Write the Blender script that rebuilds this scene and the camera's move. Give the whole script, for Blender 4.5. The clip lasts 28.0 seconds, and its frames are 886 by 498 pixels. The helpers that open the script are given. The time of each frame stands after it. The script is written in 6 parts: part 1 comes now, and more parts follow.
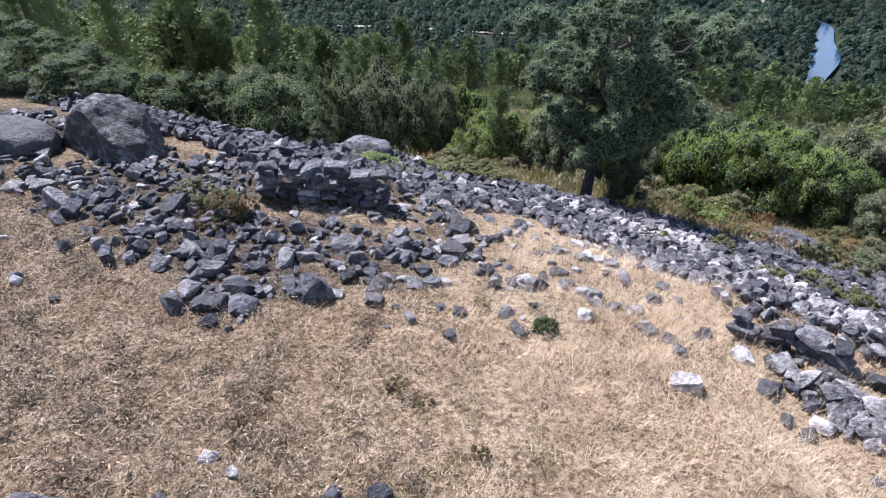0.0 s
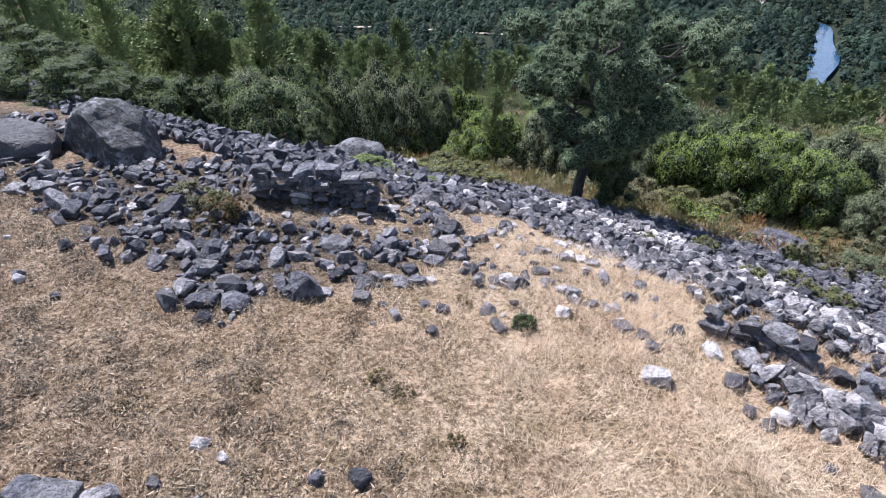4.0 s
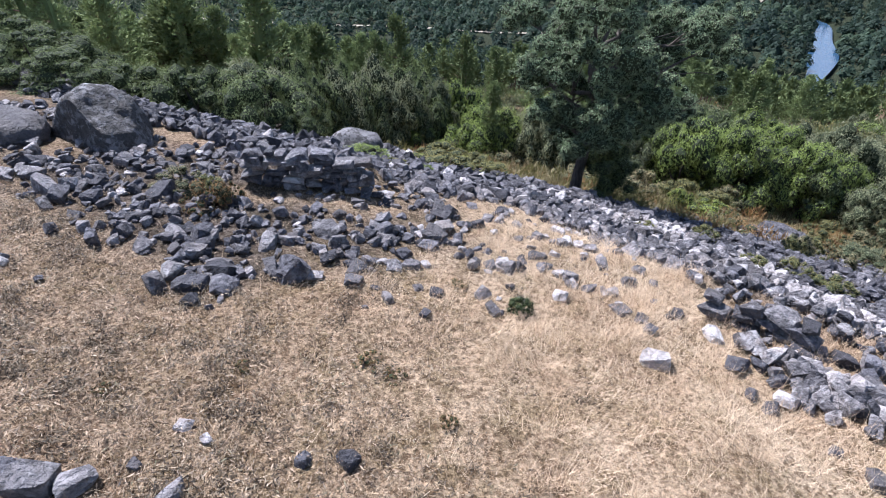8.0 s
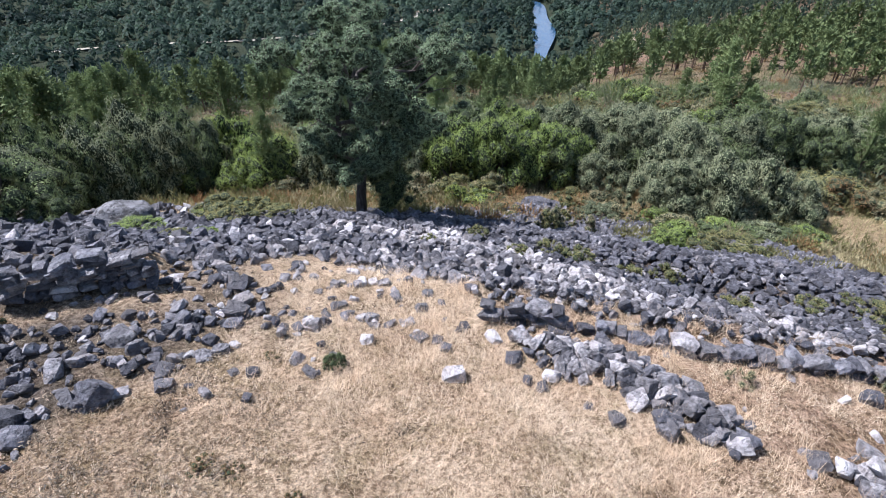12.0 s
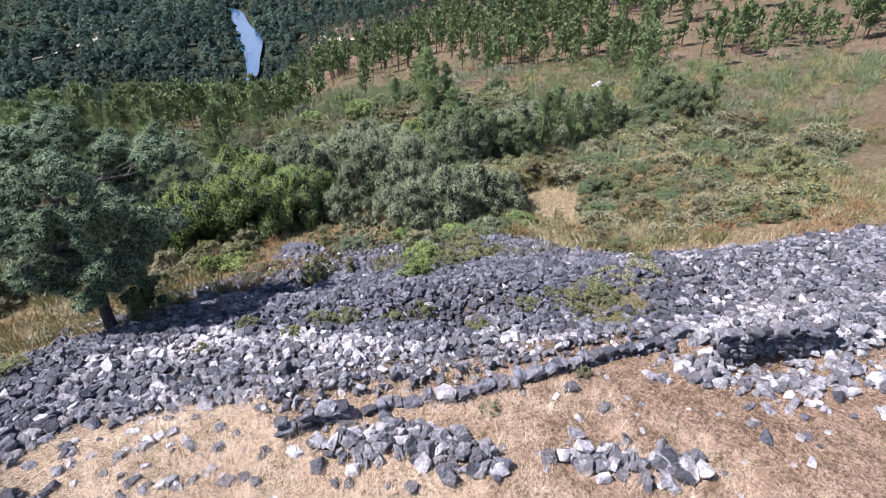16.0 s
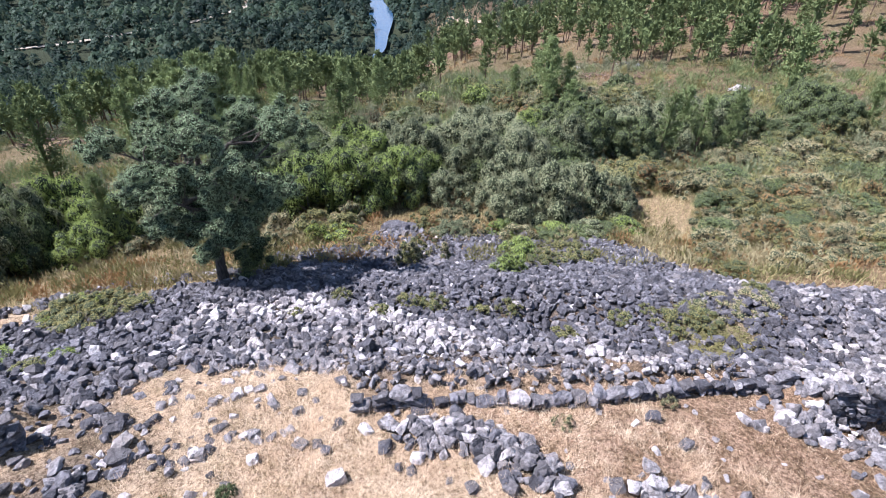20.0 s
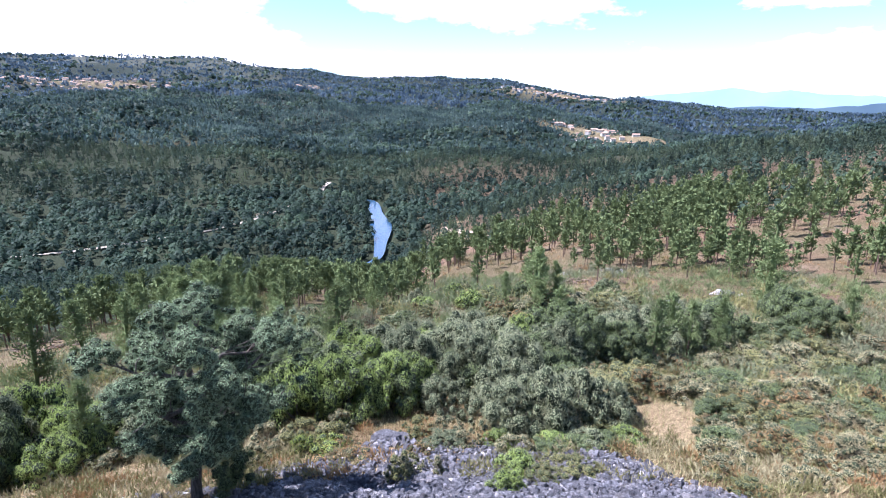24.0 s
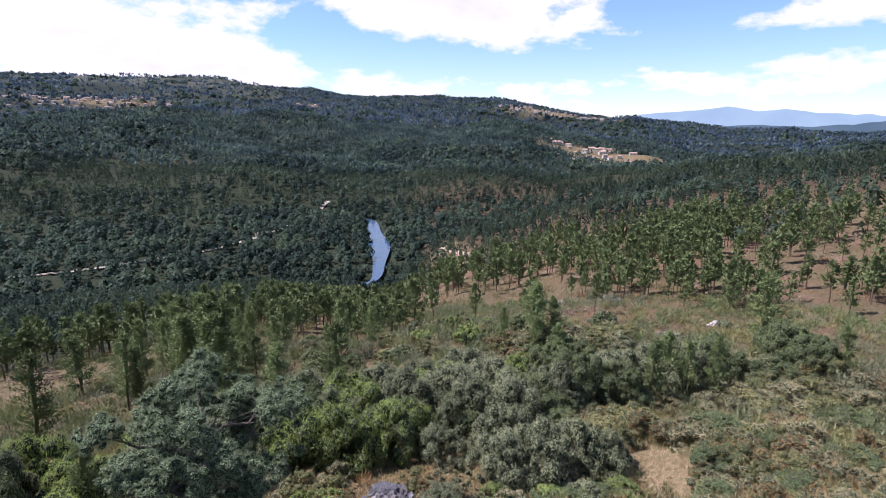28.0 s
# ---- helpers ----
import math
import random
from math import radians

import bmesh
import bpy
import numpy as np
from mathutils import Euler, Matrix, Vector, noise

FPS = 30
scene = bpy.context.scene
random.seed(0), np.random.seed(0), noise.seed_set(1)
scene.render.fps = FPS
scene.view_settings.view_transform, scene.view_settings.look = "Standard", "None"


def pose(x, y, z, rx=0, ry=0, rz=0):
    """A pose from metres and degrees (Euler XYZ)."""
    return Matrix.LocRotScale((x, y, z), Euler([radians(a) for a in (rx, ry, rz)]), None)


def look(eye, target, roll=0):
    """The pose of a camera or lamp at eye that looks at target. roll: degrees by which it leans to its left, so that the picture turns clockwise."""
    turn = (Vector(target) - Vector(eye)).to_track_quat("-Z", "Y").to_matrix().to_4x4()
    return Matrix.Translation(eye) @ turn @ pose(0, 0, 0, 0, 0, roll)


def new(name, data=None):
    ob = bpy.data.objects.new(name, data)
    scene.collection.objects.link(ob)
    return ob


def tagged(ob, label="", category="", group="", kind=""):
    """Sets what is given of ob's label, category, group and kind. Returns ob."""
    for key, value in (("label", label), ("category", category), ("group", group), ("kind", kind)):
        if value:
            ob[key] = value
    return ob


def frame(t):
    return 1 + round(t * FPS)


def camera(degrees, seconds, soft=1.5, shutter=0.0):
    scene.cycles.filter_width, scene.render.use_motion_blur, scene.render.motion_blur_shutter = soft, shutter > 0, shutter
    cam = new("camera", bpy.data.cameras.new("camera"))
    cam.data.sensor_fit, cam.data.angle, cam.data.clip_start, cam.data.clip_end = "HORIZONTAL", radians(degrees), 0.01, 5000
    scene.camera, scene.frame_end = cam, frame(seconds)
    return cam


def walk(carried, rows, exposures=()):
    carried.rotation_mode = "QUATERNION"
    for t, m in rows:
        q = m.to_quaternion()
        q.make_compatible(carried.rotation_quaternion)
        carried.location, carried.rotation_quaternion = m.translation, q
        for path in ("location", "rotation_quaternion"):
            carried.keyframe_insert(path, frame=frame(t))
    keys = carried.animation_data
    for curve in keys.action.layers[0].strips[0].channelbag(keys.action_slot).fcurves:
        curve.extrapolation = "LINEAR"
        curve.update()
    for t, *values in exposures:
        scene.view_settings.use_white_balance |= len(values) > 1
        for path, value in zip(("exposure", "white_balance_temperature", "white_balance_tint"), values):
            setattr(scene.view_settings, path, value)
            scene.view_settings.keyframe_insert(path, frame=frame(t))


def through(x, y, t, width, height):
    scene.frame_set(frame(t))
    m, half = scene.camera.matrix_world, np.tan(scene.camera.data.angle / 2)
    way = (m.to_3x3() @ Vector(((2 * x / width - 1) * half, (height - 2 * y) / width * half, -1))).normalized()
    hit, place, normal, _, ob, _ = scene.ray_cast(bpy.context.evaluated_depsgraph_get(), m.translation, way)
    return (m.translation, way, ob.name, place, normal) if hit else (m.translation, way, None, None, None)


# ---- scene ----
import itertools

cam = camera(78.0, 28.0, soft=1.0)
# seconds, place in metres, pitch, roll and yaw in degrees
PATH = [
    (0.0, 0.000, 0.000, 5.100, -33.75, -0.00, 0.00),
    (0.5, 0.016, -0.023, 5.049, -33.78, 0.01, -0.03),
    (1.0, 0.037, -0.071, 4.999, -33.78, -0.02, -0.02),
    (1.5, 0.068, -0.123, 4.994, -33.76, -0.04, -0.01),
    (2.0, 0.085, -0.183, 5.008, -33.76, -0.04, -0.07),
    (2.5, 0.130, -0.233, 5.040, -33.74, -0.07, -0.02),
    (3.0, 0.168, -0.268, 5.145, -33.69, -0.05, -0.07),
    (3.5, 0.200, -0.279, 5.208, -33.70, -0.06, -0.03),
    (5.5, 0.270, -0.330, 5.477, -33.70, -0.07, 0.08),
    (6.0, 0.275, -0.304, 5.418, -33.75, -0.05, 0.05),
    (6.5, 0.275, -0.286, 5.329, -33.77, -0.05, 0.05),
    (7.0, 0.281, -0.251, 5.193, -33.79, -0.05, 0.09),
    (7.5, 0.292, -0.249, 5.062, -33.83, -0.02, 0.02),
    (8.0, 0.300, -0.269, 4.985, -33.79, -0.04, -0.07),
    (8.5, 0.319, -0.304, 4.979, -33.78, -0.07, -0.12),
    (9.0, 0.333, -0.353, 5.120, -33.75, -0.06, -0.15),
    (9.5, 0.338, -0.413, 5.286, -33.73, -0.09, -0.18),
    (10.0, 0.354, -0.483, 5.459, -33.68, -0.05, -2.26),
    (10.5, 0.377, -0.526, 5.627, -33.72, 0.03, -7.51),
    (11.0, 0.410, -0.560, 5.796, -33.80, 0.18, -14.09),
    (11.5, 0.439, -0.572, 5.944, -33.88, 0.26, -19.21),
    (12.0, 0.472, -0.566, 6.186, -33.96, 0.30, -24.24),
    (12.5, 0.480, -0.573, 6.456, -34.04, 0.31, -27.42),
    (14.5, 0.580, -0.722, 7.901, -34.21, 0.34, -45.07),
    (15.0, 0.607, -0.752, 8.299, -34.28, 0.33, -49.68),
    (15.5, 0.628, -0.777, 8.582, -34.34, 0.34, -53.33),
    (16.0, 0.654, -0.788, 8.678, -34.28, 0.34, -52.90),
    (16.5, 0.660, -0.803, 8.762, -34.23, 0.28, -50.28),
    (17.0, 0.674, -0.815, 8.859, -34.18, 0.21, -47.01),
    (17.5, 0.689, -0.834, 8.935, -34.13, 0.13, -44.41),
    (18.0, 0.700, -0.847, 9.018, -34.15, 0.05, -41.89),
    (18.5, 0.794, -0.774, 9.057, -33.99, -0.01, -39.79),
    (19.0, 0.847, -0.723, 9.032, -34.05, -0.07, -37.55),
    (19.5, 0.875, -0.712, 8.989, -34.06, -0.06, -39.30),
    (20.0, 0.886, -0.714, 8.834, -35.73, -0.04, -40.12),
    (20.5, 0.890, -0.709, 8.783, -38.66, -0.06, -40.23),
    (21.0, 0.904, -0.711, 8.845, -42.65, -0.08, -40.30),
    (21.5, 0.917, -0.714, 8.908, -46.00, -0.11, -40.38),
    (22.0, 0.931, -0.716, 8.970, -46.40, -0.13, -40.45),
    (22.5, 0.944, -0.718, 9.033, -41.43, -0.15, -40.53),
    (23.0, 0.939, -0.736, 9.115, -31.55, -0.17, -40.60),
    (23.5, 0.932, -0.771, 9.181, -21.65, -0.17, -40.62),
    (24.0, 0.916, -0.806, 9.256, -15.07, -0.20, -40.64),
    (24.5, 0.915, -0.842, 9.298, -13.53, -0.21, -40.67),
    (25.0, 0.931, -0.861, 9.495, -13.34, -0.24, -40.64),
    (25.5, 0.956, -0.864, 9.747, -13.30, -0.24, -40.63),
    (26.0, 0.966, -0.864, 10.021, -13.28, -0.24, -40.67),
    (26.5, 0.954, -0.876, 10.322, -13.30, -0.27, -40.68),
    (27.0, 0.962, -0.898, 10.648, -13.29, -0.29, -40.63),
    (27.5, 0.954, -0.905, 10.977, -13.30, -0.29, -40.61),
    (28.0, 0.897, -0.891, 11.301, -13.30, -0.25, -40.78),
]
EXPOSURES = [(0.0, 1.27, 5810, 17), (9.0, 1.27, 5810, 17), (12.0, 1.27, 5790, 16), (15.0, 1.38, 5830, 19), (18.0, 1.51, 5840, 20), (20.0, 1.57, 5900, 20), (23.0, 1.25, 5620, 22), (24.0, 1.83, 5560, 23), (25.0, 1.16, 5700, 23), (28.0, 1.05, 6010, 27)]
walk(cam, [(t, pose(x, y, z, 90 + pitch, roll, yaw)) for t, x, y, z, pitch, roll, yaw in PATH], EXPOSURES)

# ---- sky and sun ----
SUN_TO = Vector((-0.40, 0.415, 0.817)).normalized()          # the way towards the sun
SUN_ELEV = math.asin(SUN_TO.z)
SUN_TURN = math.atan2(SUN_TO.x, SUN_TO.y)
world = bpy.data.worlds.new("sky")
scene.world = world
world.use_nodes = True
wn, wl = world.node_tree.nodes, world.node_tree.links
wn.clear()


def wnode(kind):
    return wn.new(kind)


def wmath(op, a, b):
    m = wn.new("ShaderNodeMath")
    m.operation = op
    for socket, value in zip(m.inputs, (a, b)):
        if isinstance(value, bpy.types.NodeSocket):
            wl.new(value, socket)
        else:
            socket.default_value = value
    return m.outputs[0]


sky = wnode("ShaderNodeTexSky")
sky.sky_type, sky.sun_disc, sky.sun_elevation, sky.sun_rotation = "NISHITA", False, SUN_ELEV, SUN_TURN
sky.altitude, sky.air_density, sky.dust_density, sky.ozone_density = 300, 1.0, 0.05, 1.6
split = wnode("ShaderNodeSeparateXYZ")
wl.new(wnode("ShaderNodeTexCoord").outputs["Generated"], split.inputs[0])
turn_to = wmath("ARCTAN2", split.outputs["X"], split.outputs["Y"])
rise_to = wmath("ARCSINE", split.outputs["Z"], 0.0)
comb = wnode("ShaderNodeCombineXYZ")
wl.new(turn_to, comb.inputs[0])
wl.new(wmath("MULTIPLY", wmath("POWER", wmath("MAXIMUM", rise_to, 0.001), 0.75), 1.7), comb.inputs[1])
comb.inputs[2].default_value = 5.3


def cloud_noise(scale, detail, rough):
    t = wnode("ShaderNodeTexNoise")
    t.inputs["Scale"].default_value, t.inputs["Detail"].default_value, t.inputs["Roughness"].default_value = scale, detail, rough
    wl.new(comb.outputs[0], t.inputs["Vector"])
    return t.outputs["Fac"]


def cloud_bank(turn, rise, wide, high, amount):
    """A swelling or a gap in the cloud cover round one bearing, in degrees."""
    a = wmath("DIVIDE", wmath("SUBTRACT", turn_to, radians(turn)), radians(wide))
    b = wmath("DIVIDE", wmath("SUBTRACT", rise_to, radians(rise)), radians(high))
    q = wmath("ADD", wmath("MULTIPLY", a, a), wmath("MULTIPLY", b, b))
    return wmath("MULTIPLY", wmath("POWER", 2.718, wmath("MULTIPLY", q, -1.0)), amount)


thick = wmath("ADD", wmath("MULTIPLY", cloud_noise(5.5, 8.0, 0.6), 0.75), wmath("MULTIPLY", cloud_noise(19.0, 6.0, 0.6), 0.25))
for _bank in ((5, 7.5, 15, 7.0, 0.15), (20, 4.5, 9, 2.6, 0.13), (42, 11.0, 12, 2.8, 0.19), (77, 8.8, 11, 1.9, 0.19), (60, 3.0, 40, 1.0, 0.05), (29, 9.0, 3.5, 4.0, -0.17), (41, 6.0, 9, 1.6, -0.12), (63, 9.0, 7, 4.0, -0.16), (74, 6.6, 16, 1.2, -0.10)):
    thick = wmath("ADD", thick, cloud_bank(*_bank))
# overhead, out of view, cloud is thinned so shadows get less fill
thick = wmath("SUBTRACT", thick, wmath("MULTIPLY", wmath("MINIMUM", wmath("MAXIMUM", wmath("SUBTRACT", rise_to, 0.26), 0.0), 0.4), 0.22))
cramp = wnode("ShaderNodeValToRGB")
cramp.color_ramp.elements[0].position, cramp.color_ramp.elements[1].position = 0.475, 0.575
wl.new(thick, cramp.inputs[0])
veil = wmath("MULTIPLY", wmath("POWER", 2.718, wmath("MULTIPLY", rise_to, -16.0)), 0.42)       # pale air low over the land
cover = wmath("MAXIMUM", cramp.outputs[0], wmath("MAXIMUM", veil, 0.04))
cshade = wnode("ShaderNodeValToRGB")
cshade.color_ramp.elements[0].position, cshade.color_ramp.elements[1].position = 0.60, 0.86
cshade.color_ramp.elements[0].color = (10.6, 10.5, 10.3, 1)
cshade.color_ramp.elements[1].color = (8.3, 8.5, 9.0, 1)
wl.new(thick, cshade.inputs[0])
clear = wnode("ShaderNodeMix")
clear.data_type, clear.blend_type = "RGBA", "MULTIPLY"
clear.inputs["Factor"].default_value = 1.0
clear.inputs[7].default_value = (1.12, 1.38, 1.46, 1)
wl.new(sky.outputs[0], clear.inputs[6])
wmix = wnode("ShaderNodeMix")
wmix.data_type = "RGBA"
wl.new(cover, wmix.inputs["Factor"])
wl.new(clear.outputs[2], wmix.inputs[6])
wl.new(cshade.outputs[0], wmix.inputs[7])
back = wnode("ShaderNodeBackground")
back.inputs["Strength"].default_value = 0.052
wl.new(wmix.outputs[2], back.inputs["Color"])
wout = wnode("ShaderNodeOutputWorld")
wl.new(back.outputs[0], wout.inputs["Surface"])

sun = new("sun", bpy.data.lights.new("sun", "SUN"))
sun.data.energy, sun.data.angle, sun.data.color = 5.0, radians(0.55), (1.0, 0.97, 0.92)
sun.matrix_world = look(SUN_TO * 50, (0, 0, 0))

# ---- materials ----
class Nodes:
    """A small builder for node materials."""

    def __init__(self, name, rough=0.85, spec=0.25):
        self.mat = bpy.data.materials.new(name)
        self.mat.use_nodes = True
        self.n, self.l = self.mat.node_tree.nodes, self.mat.node_tree.links
        self.bsdf = self.n["Principled BSDF"]
        self.out = self.n["Material Output"]
        self.bsdf.inputs["Roughness"].default_value = rough
        self.bsdf.inputs["Specular IOR Level"].default_value = spec
        self.place = self.n.new("ShaderNodeTexCoord").outputs["Object"]

    def world_place(self):
        self.place = self.n.new("ShaderNodeNewGeometry").outputs["Position"]

    def put(self, socket, value):
        if isinstance(value, bpy.types.NodeSocket):
            self.l.new(value, socket)
        elif isinstance(value, tuple) and len(value) == 3:
            socket.default_value = (*value, 1)
        else:
            socket.default_value = value

    def noise(self, scale, detail=4.0, rough=0.55, stretch=None):
        t = self.n.new("ShaderNodeTexNoise")
        t.inputs["Scale"].default_value, t.inputs["Detail"].default_value, t.inputs["Roughness"].default_value = scale, detail, rough
        source = self.place
        if stretch:
            m = self.n.new("ShaderNodeMapping")
            m.inputs["Scale"].default_value = stretch
            self.l.new(source, m.inputs["Vector"])
            source = m.outputs[0]
        self.l.new(source, t.inputs["Vector"])
        return t.outputs["Fac"]

    def ramp(self, fac, *stops):
        r = self.n.new("ShaderNodeValToRGB")
        els = r.color_ramp.elements
        while len(els) < len(stops):
            els.new(0.5)
        for e, (p, c) in zip(els, stops):
            e.position, e.color = p, (*c, 1) if isinstance(c, tuple) else (c, c, c, 1)
        self.l.new(fac, r.inputs[0])
        return r.outputs[0]

    def mix(self, fac, a, b, blend="MIX"):
        m = self.n.new("ShaderNodeMix")
        m.data_type, m.blend_type = "RGBA", blend
        self.put(m.inputs["Factor"], fac)
        self.put(m.inputs[6], a)
        self.put(m.inputs[7], b)
        return m.outputs[2]

    def maths(self, op, a, b):
        m = self.n.new("ShaderNodeMath")
        m.operation = op
        self.put(m.inputs[0], a)
        self.put(m.inputs[1], b)
        return m.outputs[0]

    def island(self):
        return self.n.new("ShaderNodeNewGeometry").outputs["Random Per Island"]

    def each(self):
        return self.n.new("ShaderNodeObjectInfo").outputs["Random"]

    def colour(self, socket):
        self.put(self.bsdf.inputs["Base Color"], socket)

    def bump(self, height, strength=0.5, distance=0.02):
        b = self.n.new("ShaderNodeBump")
        b.inputs["Strength"].default_value, b.inputs["Distance"].default_value = strength, distance
        self.l.new(height, b.inputs["Height"])
        self.l.new(b.outputs[0], self.bsdf.inputs["Normal"])

    def leafy(self, colour, through=0.3):
        t = self.n.new("ShaderNodeBsdfTranslucent")
        self.put(t.inputs[0], colour)
        m = self.n.new("ShaderNodeMixShader")
        m.inputs[0].default_value = through
        self.l.new(self.bsdf.outputs[0], m.inputs[1])
        self.l.new(t.outputs[0], m.inputs[2])
        self.l.new(m.outputs[0], self.out.inputs[0])


def stone_material(name, dark, light, lichen, joined, amount=0.6):
    b = Nodes(name, 0.75, 0.35)
    b.world_place()
    r = b.island() if joined else b.each()
    base = b.ramp(r, (0.0, dark), (0.6, tuple((p + q) / 2 for p, q in zip(dark, light))), (1.0, light))
    base = b.mix(b.ramp(b.noise(9.0, 6, 0.7), (0.40, 0.75), (0.58, 0.0)), base, tuple(0.55 * c for c in dark))
    base = b.mix(b.ramp(b.noise(2.2, 3, 0.6), (0.45, 0.0), (0.7, 0.35)), base, b.mix(1.0, base, (1.2, 1.05, 0.86), "MULTIPLY"))
    base = b.mix(b.ramp(b.noise(34.0, 4, 0.7), (0.56, 0.0), (0.72, 0.45)), base, tuple(0.6 * c for c in lichen))
    spread = b.ramp(b.noise(0.8, 2, 0.5), (0.4, 0.35), (0.62, 1.0))
    patch = b.maths("MULTIPLY", spread, b.ramp(b.maths("ADD", b.noise(5.0, 6, 0.66), b.maths("MULTIPLY", r, 0.12)), (amount, 0.0), (amount + 0.1, 0.9)))
    b.colour(b.mix(patch, base, lichen))
    b.bump(b.maths("ADD", b.noise(22.0, 5, 0.7), b.maths("MULTIPLY", b.noise(7.0, 4, 0.65), 2.4)), 1.0, 0.07)
    return b.mat


def plain(name, colour, rough=0.8, grain=6.0, depth=0.3):
    b = Nodes(name, rough, 0.25)
    b.world_place()
    c = b.mix(b.ramp(b.noise(grain, 5, 0.6), (0.35, 0.0), (0.7, 0.6)), colour, tuple(0.6 * v for v in colour))
    b.colour(c)
    b.bump(b.noise(grain * 3, 4), depth, 0.05)
    return b.mat


DARK, SLATE = (0.050, 0.049, 0.058), (0.188, 0.182, 0.206)
GREY, ASH = (0.105, 0.098, 0.104), (0.325, 0.302, 0.308)
BONE, CHALK, LICHEN = (0.25, 0.228, 0.228), (0.60, 0.552, 0.546), (0.40, 0.382, 0.385)
m_dark = stone_material("dark_stone", DARK, SLATE, (0.30, 0.29, 0.30), False, 0.63)
m_dark_joined = stone_material("dark_rubble", DARK, SLATE, (0.30, 0.29, 0.30), True, 0.63)
m_stone = stone_material("grey_stone", GREY, ASH, LICHEN, False, 0.61)
m_stone_joined = stone_material("grey_rubble", GREY, ASH, LICHEN, True, 0.61)
m_pale = stone_material("pale_stone", BONE, CHALK, (0.60, 0.57, 0.565), False, 0.55)
m_pale_joined = stone_material("pale_rubble", BONE, CHALK, (0.60, 0.57, 0.565), True, 0.55)


def leaf_material(name, dark, light, through=0.28, warm=None, by_object=0.35):
    b = Nodes(name, 0.7, 0.1)
    b.world_place()
    c = b.mix(b.maths("ADD", b.maths("MULTIPLY", b.island(), 0.38), 0.38), dark, light)
    c = b.mix(b.ramp(b.noise(0.9, 3), (0.35, 0.0), (0.7, 0.6)), c, warm or tuple(1.12 * v for v in light))
    c = b.mix(by_object, c, b.mix(b.each(), tuple(0.6 * v for v in dark), tuple(1.35 * v for v in light)))
    b.colour(c)
    b.leafy(c, through)
    return b.mat


m_boulder = stone_material("boulder_stone", (0.050, 0.047, 0.046), (0.105, 0.100, 0.102), (0.27, 0.26, 0.268), False, 0.55)
m_leaf_oak = leaf_material("oak_leaf", (0.042, 0.064, 0.036), (0.201, 0.262, 0.152), 0.22, (0.212, 0.260, 0.142))
# the shade inside foliage, put in as a near-black green
m_core = plain("leaf_core_shade", (0.032, 0.042, 0.019), 0.9, 3.0, 0.2)
m_leaf_dark = leaf_material("dark_leaf", (0.042, 0.058, 0.025), (0.170, 0.206, 0.089), 0.24)
m_leaf_light = leaf_material("light_leaf", (0.080, 0.112, 0.030), (0.297, 0.370, 0.109), 0.36)
m_leaf_silver = leaf_material("silver_leaf", (0.074, 0.085, 0.048), (0.292, 0.305, 0.180), 0.26)
m_leaf_heath = leaf_material("heath_leaf", (0.070, 0.072, 0.028), (0.260, 0.245, 0.100), 0.22, (0.276, 0.235, 0.104))
m_leaf_gorse = leaf_material("gorse_leaf", (0.075, 0.105, 0.022), (0.27, 0.33, 0.075), 0.2, (0.30, 0.34, 0.08))
m_leaf_grey = leaf_material("grey_heath", (0.104, 0.094, 0.051), (0.355, 0.312, 0.180), 0.16, (0.371, 0.290, 0.157))
m_needle = leaf_material("pine_needle", (0.042, 0.066, 0.028), (0.189, 0.240, 0.100), 0.22, (0.201, 0.225, 0.085), 0.4)
m_dry = leaf_material("dry_leaf", (0.11, 0.066, 0.032), (0.31, 0.185, 0.085), 0.18)


def bark_material(name, dark, light):
    b = Nodes(name, 0.9, 0.15)
    b.colour(b.ramp(b.noise(6.0, 6, 0.6, (3, 3, 0.5)), (0.3, dark), (0.7, light)))
    b.bump(b.noise(18.0, 5, 0.6, (3, 3, 0.4)), 0.8, 0.03)
    return b.mat


m_bark = bark_material("oak_bark", (0.035, 0.03, 0.026), (0.14, 0.12, 0.10))
m_deadwood = bark_material("dead_wood", (0.06, 0.042, 0.03), (0.24, 0.18, 0.135))
m_bark_pine = bark_material("pine_bark", (0.05, 0.035, 0.028), (0.19, 0.13, 0.095))


def ground_material():
    b = Nodes("ground", 0.95, 0.08)
    b.world_place()
    tint = b.n.new("ShaderNodeVertexColor")
    tint.layer_name = "cover"
    c = tint.outputs[0]
    c = b.mix(b.ramp(b.noise(0.55, 5, 0.6), (0.3, 0.0), (0.75, 0.55)), c, b.mix(1.0, c, (0.62, 0.56, 0.48), "MULTIPLY"))
    c = b.mix(b.ramp(b.noise(2.4, 6, 0.7), (0.40, 0.8), (0.56, 0.0)), c, b.mix(1.0, c, (0.50, 0.50, 0.42), "MULTIPLY"))
    c = b.mix(b.ramp(b.noise(13.0, 6, 0.75), (0.42, 0.85), (0.56, 0.0)), c, b.mix(1.0, c, (0.27, 0.23, 0.20), "MULTIPLY"))
    c = b.mix(b.ramp(b.noise(32.0, 4, 0.75), (0.47, 0.0), (0.60, 0.9)), c, b.mix(1.0, c, (1.6, 1.55, 1.5), "MULTIPLY"))
    c = b.mix(b.ramp(b.noise(70.0, 3, 0.7), (0.34, 0.85), (0.5, 0.0)), c, b.mix(1.0, c, (0.24, 0.21, 0.19), "MULTIPLY"))
    b.colour(c)
    b.bump(b.maths("ADD", b.noise(16.0, 6, 0.75), b.noise(3.0, 4)), 1.0, 0.12)
    return b.mat


m_ground = ground_material()


